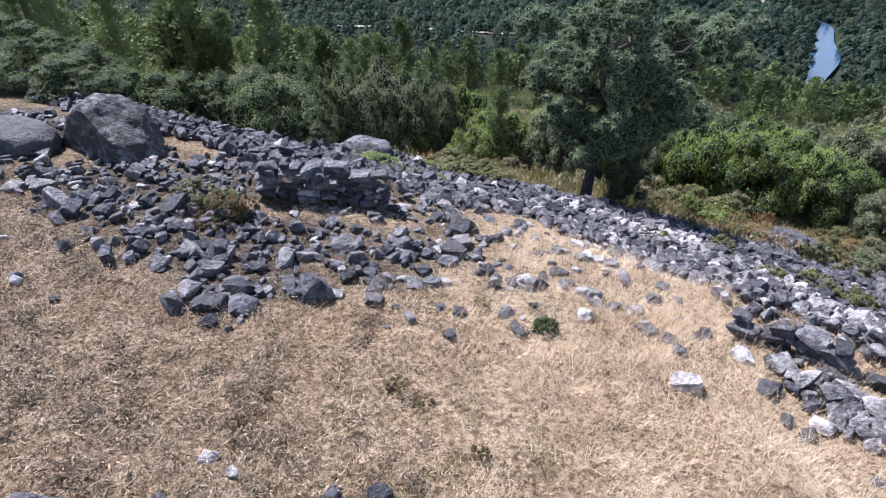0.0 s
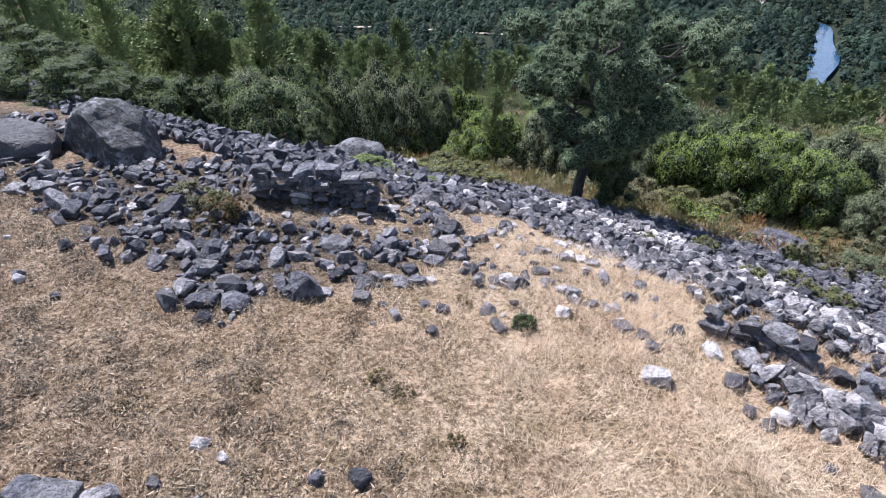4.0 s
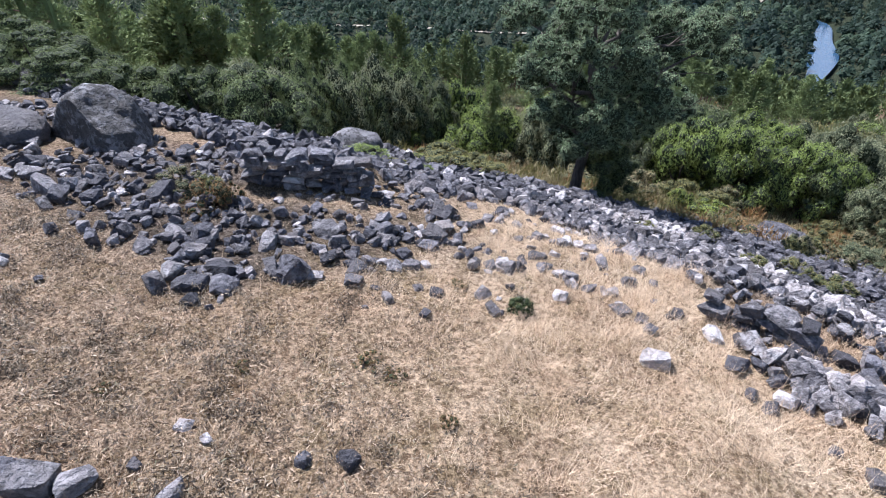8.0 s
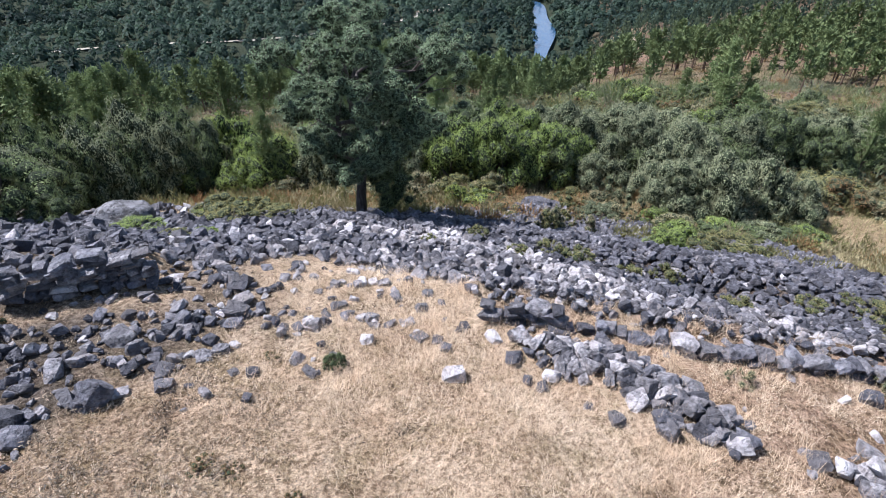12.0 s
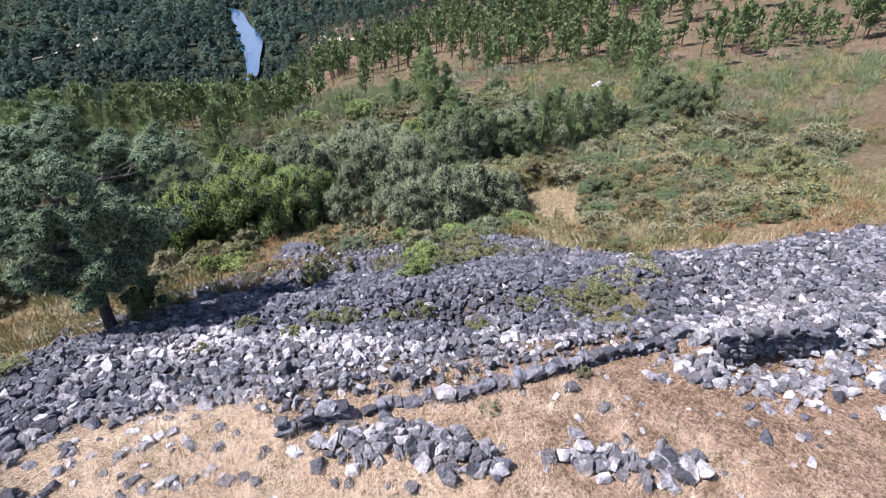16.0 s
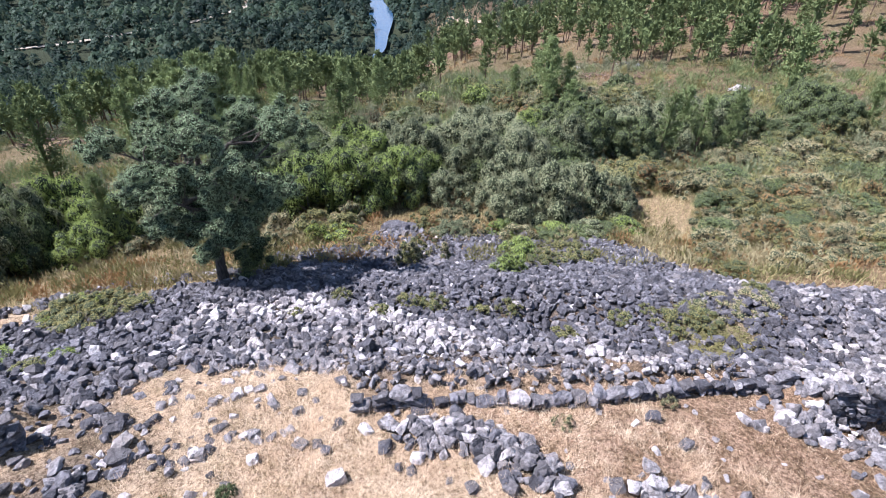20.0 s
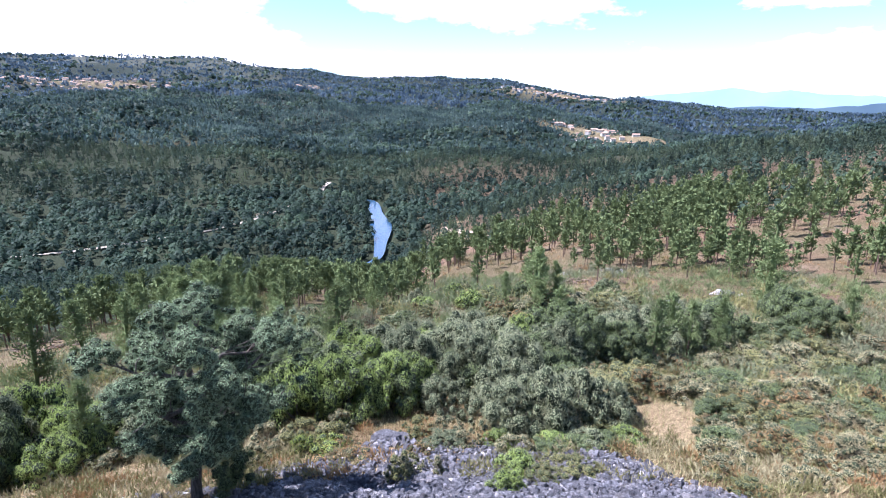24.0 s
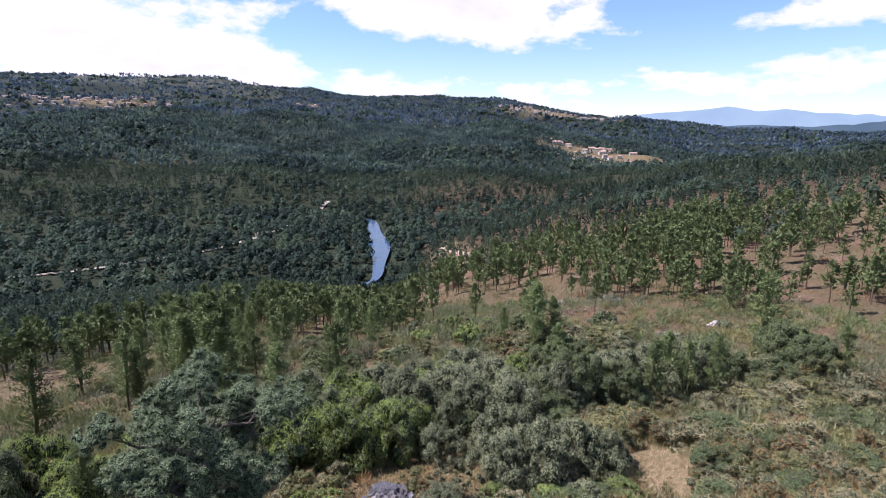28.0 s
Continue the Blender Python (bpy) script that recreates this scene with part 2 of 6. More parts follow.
def straw_material(name, *stops):
    b = Nodes(name, 0.6, 0.3)
    b.world_place()
    c = b.ramp(b.island(), *stops)
    c = b.mix(b.ramp(b.noise(1.3, 3), (0.4, 0.0), (0.65, 0.5)), c, b.mix(1.0, c, (0.72, 0.6, 0.5), "MULTIPLY"))
    b.colour(c)
    b.leafy(c, 0.12)
    return b.mat


m_straw = straw_material("straw", (0.0, (0.13, 0.09, 0.062)), (0.22, (0.43, 0.31, 0.205)), (0.5, (0.62, 0.47, 0.32)), (1.0, (0.78, 0.635, 0.455)))
m_weed = straw_material("dry_weeds", (0.0, (0.04, 0.033, 0.026)), (0.4, (0.20, 0.145, 0.098)), (0.65, (0.39, 0.295, 0.20)), (0.88, (0.52, 0.41, 0.30)), (1.0, (0.16, 0.16, 0.095)))
m_clump = straw_material("drying_herbs", (0.0, (0.036, 0.028, 0.020)), (0.45, (0.115, 0.086, 0.054)), (0.75, (0.22, 0.172, 0.115)), (1.0, (0.34, 0.265, 0.185)))
m_heath_grass = straw_material("heath_grass", (0.0, (0.075, 0.09, 0.03)), (0.4, (0.23, 0.22, 0.09)), (0.75, (0.46, 0.38, 0.21)), (1.0, (0.38, 0.27, 0.15)))


def far_forest_material(name, dark, light, warm):
    b = Nodes(name, 0.7, 0.15)
    b.world_place()
    c = b.mix(b.island(), dark, light)
    c = b.mix(b.ramp(b.noise(0.035, 5, 0.7), (0.38, 0.0), (0.62, 0.8)), c, warm)
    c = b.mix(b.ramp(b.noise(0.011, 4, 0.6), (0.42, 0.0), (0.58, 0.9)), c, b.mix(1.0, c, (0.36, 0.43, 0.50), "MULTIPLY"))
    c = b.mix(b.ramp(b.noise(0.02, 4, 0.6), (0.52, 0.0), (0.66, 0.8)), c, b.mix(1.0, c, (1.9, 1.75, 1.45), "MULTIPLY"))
    b.colour(c)
    b.leafy(c, 0.42)
    return b.mat


# air haze is put into these greens, bluest for the uplands
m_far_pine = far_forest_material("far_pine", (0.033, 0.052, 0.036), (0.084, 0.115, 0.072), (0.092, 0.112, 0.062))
m_hazy_upland = far_forest_material("hazy_upland_pine", (0.066, 0.098, 0.130), (0.112, 0.156, 0.198), (0.120, 0.164, 0.196))
m_hazy_grove = far_forest_material("hazy_grove", (0.048, 0.078, 0.074), (0.106, 0.152, 0.132), (0.112, 0.154, 0.130))
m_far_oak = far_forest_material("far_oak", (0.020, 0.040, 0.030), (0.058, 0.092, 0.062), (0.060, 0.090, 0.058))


m_track = plain("bare_earth", (0.30, 0.23, 0.165), 0.95, 0.5)
m_road = plain("pale_gravel", (0.30, 0.26, 0.21), 0.95, 0.5)
m_plaster = plain("plaster", (0.52, 0.49, 0.45), 0.8, 0.4)
m_plaster_warm = plain("warm_plaster", (0.42, 0.33, 0.25), 0.8, 0.4)
m_roof = plain("roof_tile", (0.33, 0.22, 0.165), 0.8, 0.8)
m_pane = plain("window_dark", (0.03, 0.035, 0.04), 0.2, 2.0)


def water_material():
    b = Nodes("river_water", 0.12, 0.5)
    b.world_place()
    b.colour((0.025, 0.06, 0.11))
    b.bsdf.inputs["IOR"].default_value = 1.33
    b.bump(b.noise(0.35, 4, 0.6), 0.5, 0.35)
    return b.mat


m_water = water_material()


# far ridges glow evenly; the blue of the air is in this colour
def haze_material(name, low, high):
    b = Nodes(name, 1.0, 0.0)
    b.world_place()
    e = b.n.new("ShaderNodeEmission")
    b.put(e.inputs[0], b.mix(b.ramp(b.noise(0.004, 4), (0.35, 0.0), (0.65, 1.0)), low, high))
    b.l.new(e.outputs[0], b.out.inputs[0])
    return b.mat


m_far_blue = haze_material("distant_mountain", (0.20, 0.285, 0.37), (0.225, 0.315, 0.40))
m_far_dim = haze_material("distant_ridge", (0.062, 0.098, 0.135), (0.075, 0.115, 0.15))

# ---- helpers for meshes ----
rng = np.random.default_rng(11)


def lattice(ix, iy, seed):
    h = (ix.astype(np.int64) * 374761393 + iy.astype(np.int64) * 668265263 + seed * 1442695041) & 0xFFFFFFFF
    h = ((h ^ (h >> 13)) * 1274126177) & 0xFFFFFFFF
    return ((h ^ (h >> 16)) & 0xFFFF) / 65535.0


def value_noise(x, y, size, seed=0, octaves=3):
    """Smooth noise from -1 to 1 over the plan."""
    x, y = np.asarray(x, float), np.asarray(y, float)
    total, amp, norm = 0.0, 1.0, 0.0
    for o in range(octaves):
        px, py = x / size * 2 ** o, y / size * 2 ** o
        ix, iy = np.floor(px), np.floor(py)
        fx, fy = px - ix, py - iy
        fx, fy = fx * fx * (3 - 2 * fx), fy * fy * (3 - 2 * fy)
        a, b = lattice(ix, iy, seed + o), lattice(ix + 1, iy, seed + o)
        c, d = lattice(ix, iy + 1, seed + o), lattice(ix + 1, iy + 1, seed + o)
        total = total + amp * (a * (1 - fx) * (1 - fy) + b * fx * (1 - fy) + c * (1 - fx) * fy + d * fx * fy)
        norm += amp
        amp *= 0.5
    return total / norm * 2 - 1


def raw_mesh(name, verts, faces, mats, index=None, smooth=False):
    """A mesh from arrays: verts (n, 3), faces (m, 3 or 4)."""
    me = bpy.data.meshes.new(name)
    verts, faces = np.asarray(verts, np.float32), np.asarray(faces, np.int32)
    k = faces.shape[1]
    me.vertices.add(len(verts))
    me.vertices.foreach_set("co", verts.ravel())
    me.loops.add(faces.size)
    me.loops.foreach_set("vertex_index", faces.ravel())
    me.polygons.add(len(faces))
    me.polygons.foreach_set("loop_start", np.arange(0, faces.size, k, dtype=np.int32))
    me.polygons.foreach_set("loop_total", np.full(len(faces), k, np.int32))
    for m in mats if isinstance(mats, (list, tuple)) else [mats]:
        me.materials.append(m)
    if index is not None:
        me.polygons.foreach_set("material_index", np.asarray(index, np.int32))
    me.polygons.foreach_set("use_smooth", np.full(len(faces), smooth, bool))
    me.update(calc_edges=True)
    return me


def part(name, bm, material, parent, label=""):
    """Links a bmesh, or a ready mesh, as one object under a thing or a part."""
    if isinstance(bm, bmesh.types.BMesh):
        me = bpy.data.meshes.new(name)
        bm.to_mesh(me)
        bm.free()
        me.materials.append(material)
    else:
        me = bm
    ob = new(name, me)
    ob.parent = parent
    return tagged(ob, label)


def thing(name, x, y, z, label, category, group="", kind="", turn=0.0, size=1.0):
    ob = new(name)
    ob.empty_display_size = 0.2
    ob.matrix_basis = pose(x, y, z, 0, 0, turn) @ Matrix.Scale(size, 4)
    return tagged(ob, label, category, group, kind)


# ---- the lie of the land ----
# u runs outwards from the hilltop over the rampart, v along it
OUT, ALONG = (0.643, 0.766), (0.766, -0.643)
U_AT = [-30, 2, 5, 7, 8, 9, 12.4, 16.2, 20, 25.3, 45, 70, 120]
U_Z = [3, 0.6, 0.25, 0.0, -0.3, -0.75, -2.3, -4.15, -6.0, -8.0, -11.5, -16, -26]
TURN_AT = [-180, -60, 0, 20, 34, 45, 58, 70, 85, 110, 180]
FAR_AT = [60, 100, 180, 300, 400, 550, 800, 1300, 2000, 3000, 4200, 4900]
HILLTOP = (5, 8, 12, 15, 18, 20, 25, 30, 40, 60, 80, 80)
VALLEY_WEST = (-12, -22, -45, -70, -75, -55, -30, -10, 40, 120, 200, 150)
VALLEY_MID = (-16, -27, -50, -75, -80, -62, -35, -10, 40, 150, 260, 200)
VALLEY_BEND = (-15, -25, -48, -76, -80, -72, -50, -20, 25, 130, 255, 200)
RIVER_REACH = (-15, -27, -53, -79, -80, -80, -72, -45, 10, 90, 185, 150)
SPUR = (-13, -23, -36, -46, -66, -75, -68, -45, -5, 70, 160, 120)
SPUR_TOP = (-12, -20, -27, -30, -38, -52, -70, -72, -40, 0, 35, 20)
RIDGE = (-13, -17.5, -19, -17, -18, -35, -60, -80, -85, -70, -60, -60)
RIDGE_EAST = (-12, -14, -12, -9, -8, -18, -40, -60, -70, -60, -50, -50)
UPLAND = (-6, -6, -5, -3, 0, 5, 8, 0, 0, 30, 60, 50)
PROFILES = np.array([HILLTOP, VALLEY_WEST, VALLEY_MID, VALLEY_BEND, RIVER_REACH, SPUR, SPUR_TOP, RIDGE, RIDGE_EAST, UPLAND, HILLTOP], float)
RIVER_Z = -80.0
RIVER = [(-30, 352), (-8, 345), (12, 330), (24, 316), (30.0, 304), (32.4, 302), (33.5, 308), (33.95, 320), (34.1, 338), (34.25, 368), (34.15, 414), (33.65, 459), (33.3, 506), (31, 528), (27, 540), (22, 548)]


def polar(turn, r):
    return r * math.sin(radians(turn)), r * math.cos(radians(turn))


def smooth_line(points, step):
    """Points along a line that glides through the given ones."""
    pts = [Vector((*p, 0)) for p in points]
    out = []
    for i in range(len(pts) - 1):
        a, b, c, d = pts[max(i - 1, 0)], pts[i], pts[i + 1], pts[min(i + 2, len(pts) - 1)]
        n = max(2, int((c - b).length / step))
        for k in range(n):
            s = k / n
            out.append(0.5 * (2 * b + (c - a) * s + (2 * a - 5 * b + 4 * c - d) * s * s + (3 * b - a - 3 * c + d) * s ** 3))
    out.append(pts[-1])
    return np.array([(p.x, p.y) for p in out])


RIVER_LINE = smooth_line([polar(*p) for p in RIVER], 8.0)


def river_distance(x, y):
    best = np.full(np.shape(x), 1e9)
    for px, py in RIVER_LINE:
        best = np.minimum(best, np.hypot(x - px, y - py))
    return best


BANK_ARC = smooth_line([(4.45, 6.6), (5.65, 5.8), (7.4, 4.45), (9.65, 3.05), (11.95, 1.8), (12.6, 1.3)], 0.3)
BANK_LOW = smooth_line([(-3.3, 9.6), (-2.4, 9.62), (-1.4, 9.6)], 0.3)
BANK_CORNER = smooth_line([(12.6, 0.2), (13.3, -0.7), (14.3, -1.7), (15.0, -2.2)], 0.3)
PIT = smooth_line([(11.9, -0.75), (12.4, -1.35), (13.0, -2.05)], 0.3)


HOLLOWS = ((10.9, 6.3, 1.0, 0.85), (9.9, 7.7, 0.75, 0.5), (8.9, 8.9, 0.7, 0.25), (12.3, 4.9, 0.8, 0.3), (10.6, 14.5, 1.0, 0.4))


def line_distance(x, y, line):
    best = np.full(np.shape(x), 1e9)
    for px, py in line:
        best = np.minimum(best, np.hypot(x - px, y - py))
    return best


def height(x, y, rough=True):
    x, y = np.atleast_1d(np.asarray(x, float)), np.atleast_1d(np.asarray(y, float))
    u, v = OUT[0] * x + OUT[1] * y, ALONG[0] * x + ALONG[1] * y
    s = np.clip((u - 3.5) / 4.0, 0, 1)
    u = u + (0.19 * np.clip(-v - 5.5, 0, 9) + 0.5 * np.clip(-v - 14, 0, 6)) * s * s * (3 - 2 * s)
    near = np.interp(u, U_AT, U_Z)
    r, turn = np.hypot(x, y), np.degrees(np.arctan2(x, y))
    rows = np.array([np.interp(np.log(np.clip(r, 60, 4900)), np.log(FAR_AT), p) for p in PROFILES])
    i = np.clip(np.searchsorted(TURN_AT, turn) - 1, 0, len(TURN_AT) - 2)
    at = np.array(TURN_AT, float)
    f = (turn - at[i]) / (at[i + 1] - at[i])
    f = f * f * (3 - 2 * f)
    k = np.arange(len(x))
    far = rows[i, k] * (1 - f) + rows[i + 1, k] * f
    if rough:
        far = far + np.clip((r - 120) / 900, 0, 1) * 42 * value_noise(x, y, 250, 3, 3) * np.clip(0.35 + np.abs(turn - 34) / 14, 0, 1) + np.clip((r - 1200) / 2500, 0, 1) * 30 * value_noise(x, y, 1100, 5, 3) * np.clip((72 - turn) / 20, 0.15, 1)
    # the hut floor falls gently along the rampart; behind it the stones are piled in a ridge
    s = np.clip((u - 9) / 4, 0, 1)
    near = near + np.interp(v, [-8, -3, 0, 4, 8.5, 12, 20], [0, -0.12, -0.15, -0.27, -0.72, -0.85, -0.8]) * (1 - s * s * (3 - 2 * s))
    near = near + 0.38 * np.exp(-((u - np.interp(v, [-3, 0, 5, 11], [14.2, 14.6, 14.2, 13.0])) / 1.5) ** 2) * np.interp(v, [-5, -1, 10, 14], [0.3, 1, 1, 0.2])
    w = np.clip((r - 30) / 30, 0, 1)
    w = w * w * (3 - 2 * w)
    z = near * (1 - w) + far * w
    if rough:
        z = z + np.clip(1.6 - r / 14, 0, 1) * 0.05 * value_noise(x, y, 0.75, 12, 2)
        z = z + 0.07 * value_noise(x, y, 1.7, 8, 3) * np.clip(1.5 - r / 90, 0.3, 1) + np.clip((r - 15) / 60, 0, 1) * 0.7 * value_noise(x, y, 14, 9, 2)
    close = (r < 22) & (u > 3)
    if rough and close.any():
        # stones and earth banked behind the walls, and the pit before the corner
        cx, cy = x[close], y[close]
        z[close] += 0.5 * np.exp(-(line_distance(cx, cy, BANK_LOW) / 0.5) ** 2)
        for px, py, wide, deep in HOLLOWS:
            z[close] -= deep * np.exp(-(((cx - px) ** 2 + (cy - py) ** 2) / wide ** 2) ** 1.4)
        z[close] += 0.30 * np.exp(-(line_distance(cx, cy, BANK_ARC) / 0.55) ** 2) + 0.55 * np.exp(-(line_distance(cx, cy, BANK_CORNER) / 0.7) ** 2) - 0.5 * np.exp(-(line_distance(cx, cy, PIT) / 0.42) ** 2)
    mask = (r > 250) & (r < 750) & (turn > -45) & (turn < 50)
    if mask.any():
        d = river_distance(x[mask], y[mask])
        bank = np.clip((d - 6) / 22, 0, 1)
        z[mask] = np.where(d < 35, (RIVER_Z - 2.5) * (1 - bank) + np.maximum(z[mask], RIVER_Z + 1.5) * bank, np.maximum(z[mask], RIVER_Z + 1.5))
    return z


def ground_z(x, y):
    return float(height(x, y)[0])


# ---- zones of cover, as base colours ----
def band(u, a, b, soft):
    return np.clip((u - a) / soft + 0.5, 0, 1) * np.clip((b - u) / soft + 0.5, 0, 1)


def rubble_share(x, y):
    """How thickly the rampart's fallen stones lie: 0 to 1."""
    u, v = OUT[0] * x + OUT[1] * y, ALONG[0] * x + ALONG[1] * y
    inner = np.interp(v, [-20, -14, -9, -6.8, -5.4, -4.7, -3.6, -1.7, -0.7, 0.5, 2.7, 4.2, 5.4, 6.7, 8.1, 9.2, 12, 20], [4, 4.5, 7.0, 7.4, 7.7, 8.6, 8.7, 8.6, 7.8, 7.85, 8.05, 8.2, 8.4, 8.7, 9.0, 8.6, 6.9, 5.5])
    outer = np.interp(v, [-20, -14, -11, -8, -5, -1, 3, 7, 9, 11.5, 13, 16, 20, 26], [8, 9.0, 12.5, 15.5, 18, 19.5, 18.6, 18.2, 17.2, 15.8, 14.2, 14.2, 14.0, 13.5])
    edge = 0.55 * value_noise(x, y, 1.6, 21, 2) * np.where((v > -1.2) & (v < 9), 0.25, 1.0)
    body = band(u + edge, inner, outer, 0.8)
    # earth shows between the slabs just behind the hut wall, and over the weedy patch
    earth = np.clip(1 - np.abs(u - 8.9) / 0.75, 0, 1) * np.clip((v + 1) / 1.5, 0, 1) * np.clip((7.2 - v) / 1.5, 0, 1) * np.clip(0.35 + 1.6 * value_noise(x, y, 1.1, 24, 2), 0, 0.9)
    weedy = np.clip(1.5 - np.hypot((x - 13.5) / 1.15, (y - 2.7) / 1.0) + 0.4 * value_noise(x, y, 0.8, 25, 2), 0, 0.85)
    # beyond the ridge only scattered stones lie on the slope
    apron = 0.7 * band(u + edge, outer - 0.5, np.interp(v, [-7, -4, -1.5, 1, 5, 9, 12], [19, 21.5, 25.0, 24.0, 24.5, 24.0, 17]), 1.6) * band(v, -6.5, 11.5, 1.5) * np.clip(0.75 + 1.0 * value_noise(x, y, 2.0, 23, 2), 0, 1)
    return np.maximum(body * (1 - earth) * (1 - weedy), apron)


def heap_share(x, y):
    """The spill of stones inside the rampart, beside the low wall."""
    edge = 0.55 * value_noise(x, y, 1.3, 22, 2)
    tongue = np.clip(1.2 - np.hypot((x + 3.0) / 1.35, (y - 6.4) / 1.9) + edge, 0, 1)
    west = np.clip(1.25 - np.hypot((x + 9.8) / 3.2, (y - 11.2) / 2.4) + edge, 0, 1)
    face = np.clip(np.abs(y - 8.45) / 0.35, 0.15, 1) * (x > -3.6) * (x < -0.8) + ((x <= -3.6) | (x >= -0.8))
    sheet = np.clip(1.35 - np.hypot((x + 4.2) / 3.6, (y - 8.6) / 2.4) + edge, 0, 1)
    east = np.clip(1.1 - np.hypot((x + 0.6) / 2.0, (y - 7.4) / 1.5) + edge, 0, 1)
    side = np.clip(((x + 8.0) * 3.5 + (y - 8.9) * 5.5) / 6.5 / 0.7 + 0.5 + edge, 0.06, 1)
    return np.clip(np.maximum(np.maximum(tongue, sheet), np.maximum(west, east * 0.7)) * 1.6, 0, 1) * face * side


def cover_colour(x, y):
    u = OUT[0] * x + OUT[1] * y
    r, turn = np.hypot(x, y), np.degrees(np.arctan2(x, y))
    n1, n2, n3 = value_noise(x, y, 2.5, 31, 3), value_noise(x, y, 9, 32, 3), value_noise(x, y, 45, 33, 3)
    c = np.empty((len(x), 3))

    def lay(colour, w):
        w = np.clip(w, 0, 1)[:, None]
        c[:] = c * (1 - w) + np.array(colour) * w

    c[:] = (0.55, 0.42, 0.29)                                                       # trodden straw
    lay((0.45, 0.34, 0.24), 0.95 * np.clip((1.3 - x - 0.32 * y) / 3 + 0.5 * n1, 0, 1))      # weeds over the older floor
    lay((0.66, 0.53, 0.385), np.clip(value_noise(x, y, 1.3, 34, 3) * 2.4 - 0.1, 0, 1) * np.clip((x + 0.32 * y - 1.0) / 2.0, 0, 1) * 0.9)   # bleached tufts
    lay((0.30, 0.205, 0.14), np.clip(value_noise(x, y, 0.9, 35, 3) * 2.6 - 0.7, 0, 1) * 0.75)   # brown litter
    lay((0.41, 0.285, 0.20), np.clip((x - 4.0) / 3 + 0.5 * n1, 0, 1) * 0.95)                # reddish soil by the far hut wall
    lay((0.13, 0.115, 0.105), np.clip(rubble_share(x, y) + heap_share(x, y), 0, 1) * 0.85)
    lay((0.20, 0.19, 0.12), np.clip(1.5 - np.hypot((x - 13.5) / 1.15, (y - 2.7) / 1.0), 0, 0.8))          # weedy patch on the rampart
    slope = np.clip((u - 13.8) / 2, 0, 1) * np.clip(1.3 - rubble_share(x, y) * 1.3, 0, 1)
    lay((0.30, 0.212, 0.127), slope)
    lay((0.38, 0.295, 0.18), slope * np.clip(n2 * 2.0 - 0.2, 0, 1) * 0.85)
    lay((0.125, 0.14, 0.055), slope * np.clip(-n2 * 2.0 + 0.25, 0, 1) * 0.6)
    lay((0.46, 0.355, 0.23), 0.85 * band(turn, -14, 22, 5) * band(r, 18.5, 27.5, 2.5) * slope * np.clip(0.8 + n1, 0, 1))      # dry strip outside the rampart
    lay((0.42, 0.32, 0.20), 0.85 * np.clip(1.6 - np.hypot((turn - 68) / 4.0, (r - 31.5) / 3.6) + 0.5 * n1, 0, 1))       # dry straw clearing
    lay((0.155, 0.15, 0.07), np.clip((r - 36) / 6, 0, 1) * np.clip((70 - r) / 12, 0, 1) * np.clip(0.8 + n2, 0, 1) * 0.5)       # brushwood floor behind the thicket
    cut = np.clip((r - 42) / 14, 0, 1) * np.clip((250 - r) / 60, 0, 1) * np.where(turn < 21, np.clip((125 - r) / 20, 0, 1), 1)
    lay((0.16, 0.13, 0.08), cut * 0.85)
    lay((0.225, 0.15, 0.108), cut * np.clip((r - 43) / 10, 0, 1) * np.clip(n2 * 2.2 + n3 * 1.8 + 0.3, 0, 1) * 0.85)
    lay((0.34, 0.28, 0.22), cut * np.clip(value_noise(x, y, 4, 36, 3) * 2.5 - 0.9, 0, 1) * 0.5)
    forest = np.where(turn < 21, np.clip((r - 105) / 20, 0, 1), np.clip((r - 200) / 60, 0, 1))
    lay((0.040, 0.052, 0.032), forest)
    lay((0.19, 0.12, 0.085), forest * np.clip((turn - 37) / 4, 0, 1) * np.clip((760 - r) / 200, 0, 1) * 0.5)
    # far ground gets the haze-blue cast of the woods on it
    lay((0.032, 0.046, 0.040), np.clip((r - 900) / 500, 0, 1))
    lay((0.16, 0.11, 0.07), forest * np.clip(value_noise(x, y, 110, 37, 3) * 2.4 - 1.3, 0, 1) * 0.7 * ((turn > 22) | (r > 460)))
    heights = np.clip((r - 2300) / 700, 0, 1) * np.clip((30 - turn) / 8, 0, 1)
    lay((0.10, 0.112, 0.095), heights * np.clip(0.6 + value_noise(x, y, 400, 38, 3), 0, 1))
    return c


FIELDS = [(58.5, 1240, 210, 110), (54, 1330, 130, 110), (62, 1300, 150, 80), (67, 1700, 200, 70), (8.5, 2270, 300, 130), (27.5, 2500, 100, 120), (52.5, 2720, 420, 190), (30.5, 700, 20, 10), (47.5, 195, 26, 8), (44, 215, 8, 18), (41.5, 300, 10, 36), (3.2, 86, 7, 15)]


def lay_fields(x, y, c):
    """Fallow fields, bare clearings and village ground: turn, distance, half length across and along the view."""
    for turn, dist, across, deep in FIELDS:
        a = radians(turn)
        px, py = x - dist * math.sin(a), y - dist * math.cos(a)
        s, d = px * math.cos(a) - py * math.sin(a), px * math.sin(a) + py * math.cos(a)
        w = np.clip(1.6 - 1.4 * np.hypot(s / across, d / deep) + 0.7 * value_noise(x, y, across * 0.5, 41, 3), 0, 1)
        tone = 0.5 + 0.5 * value_noise(x, y, across * 0.22, 42, 2)
        col = np.array([0.30, 0.235, 0.15])[None] * (1 - tone[:, None]) + np.array([0.13, 0.12, 0.065])[None] * tone[:, None]
        w = (w * 0.9)[:, None]
        c[:] = c * (1 - w) + col * w


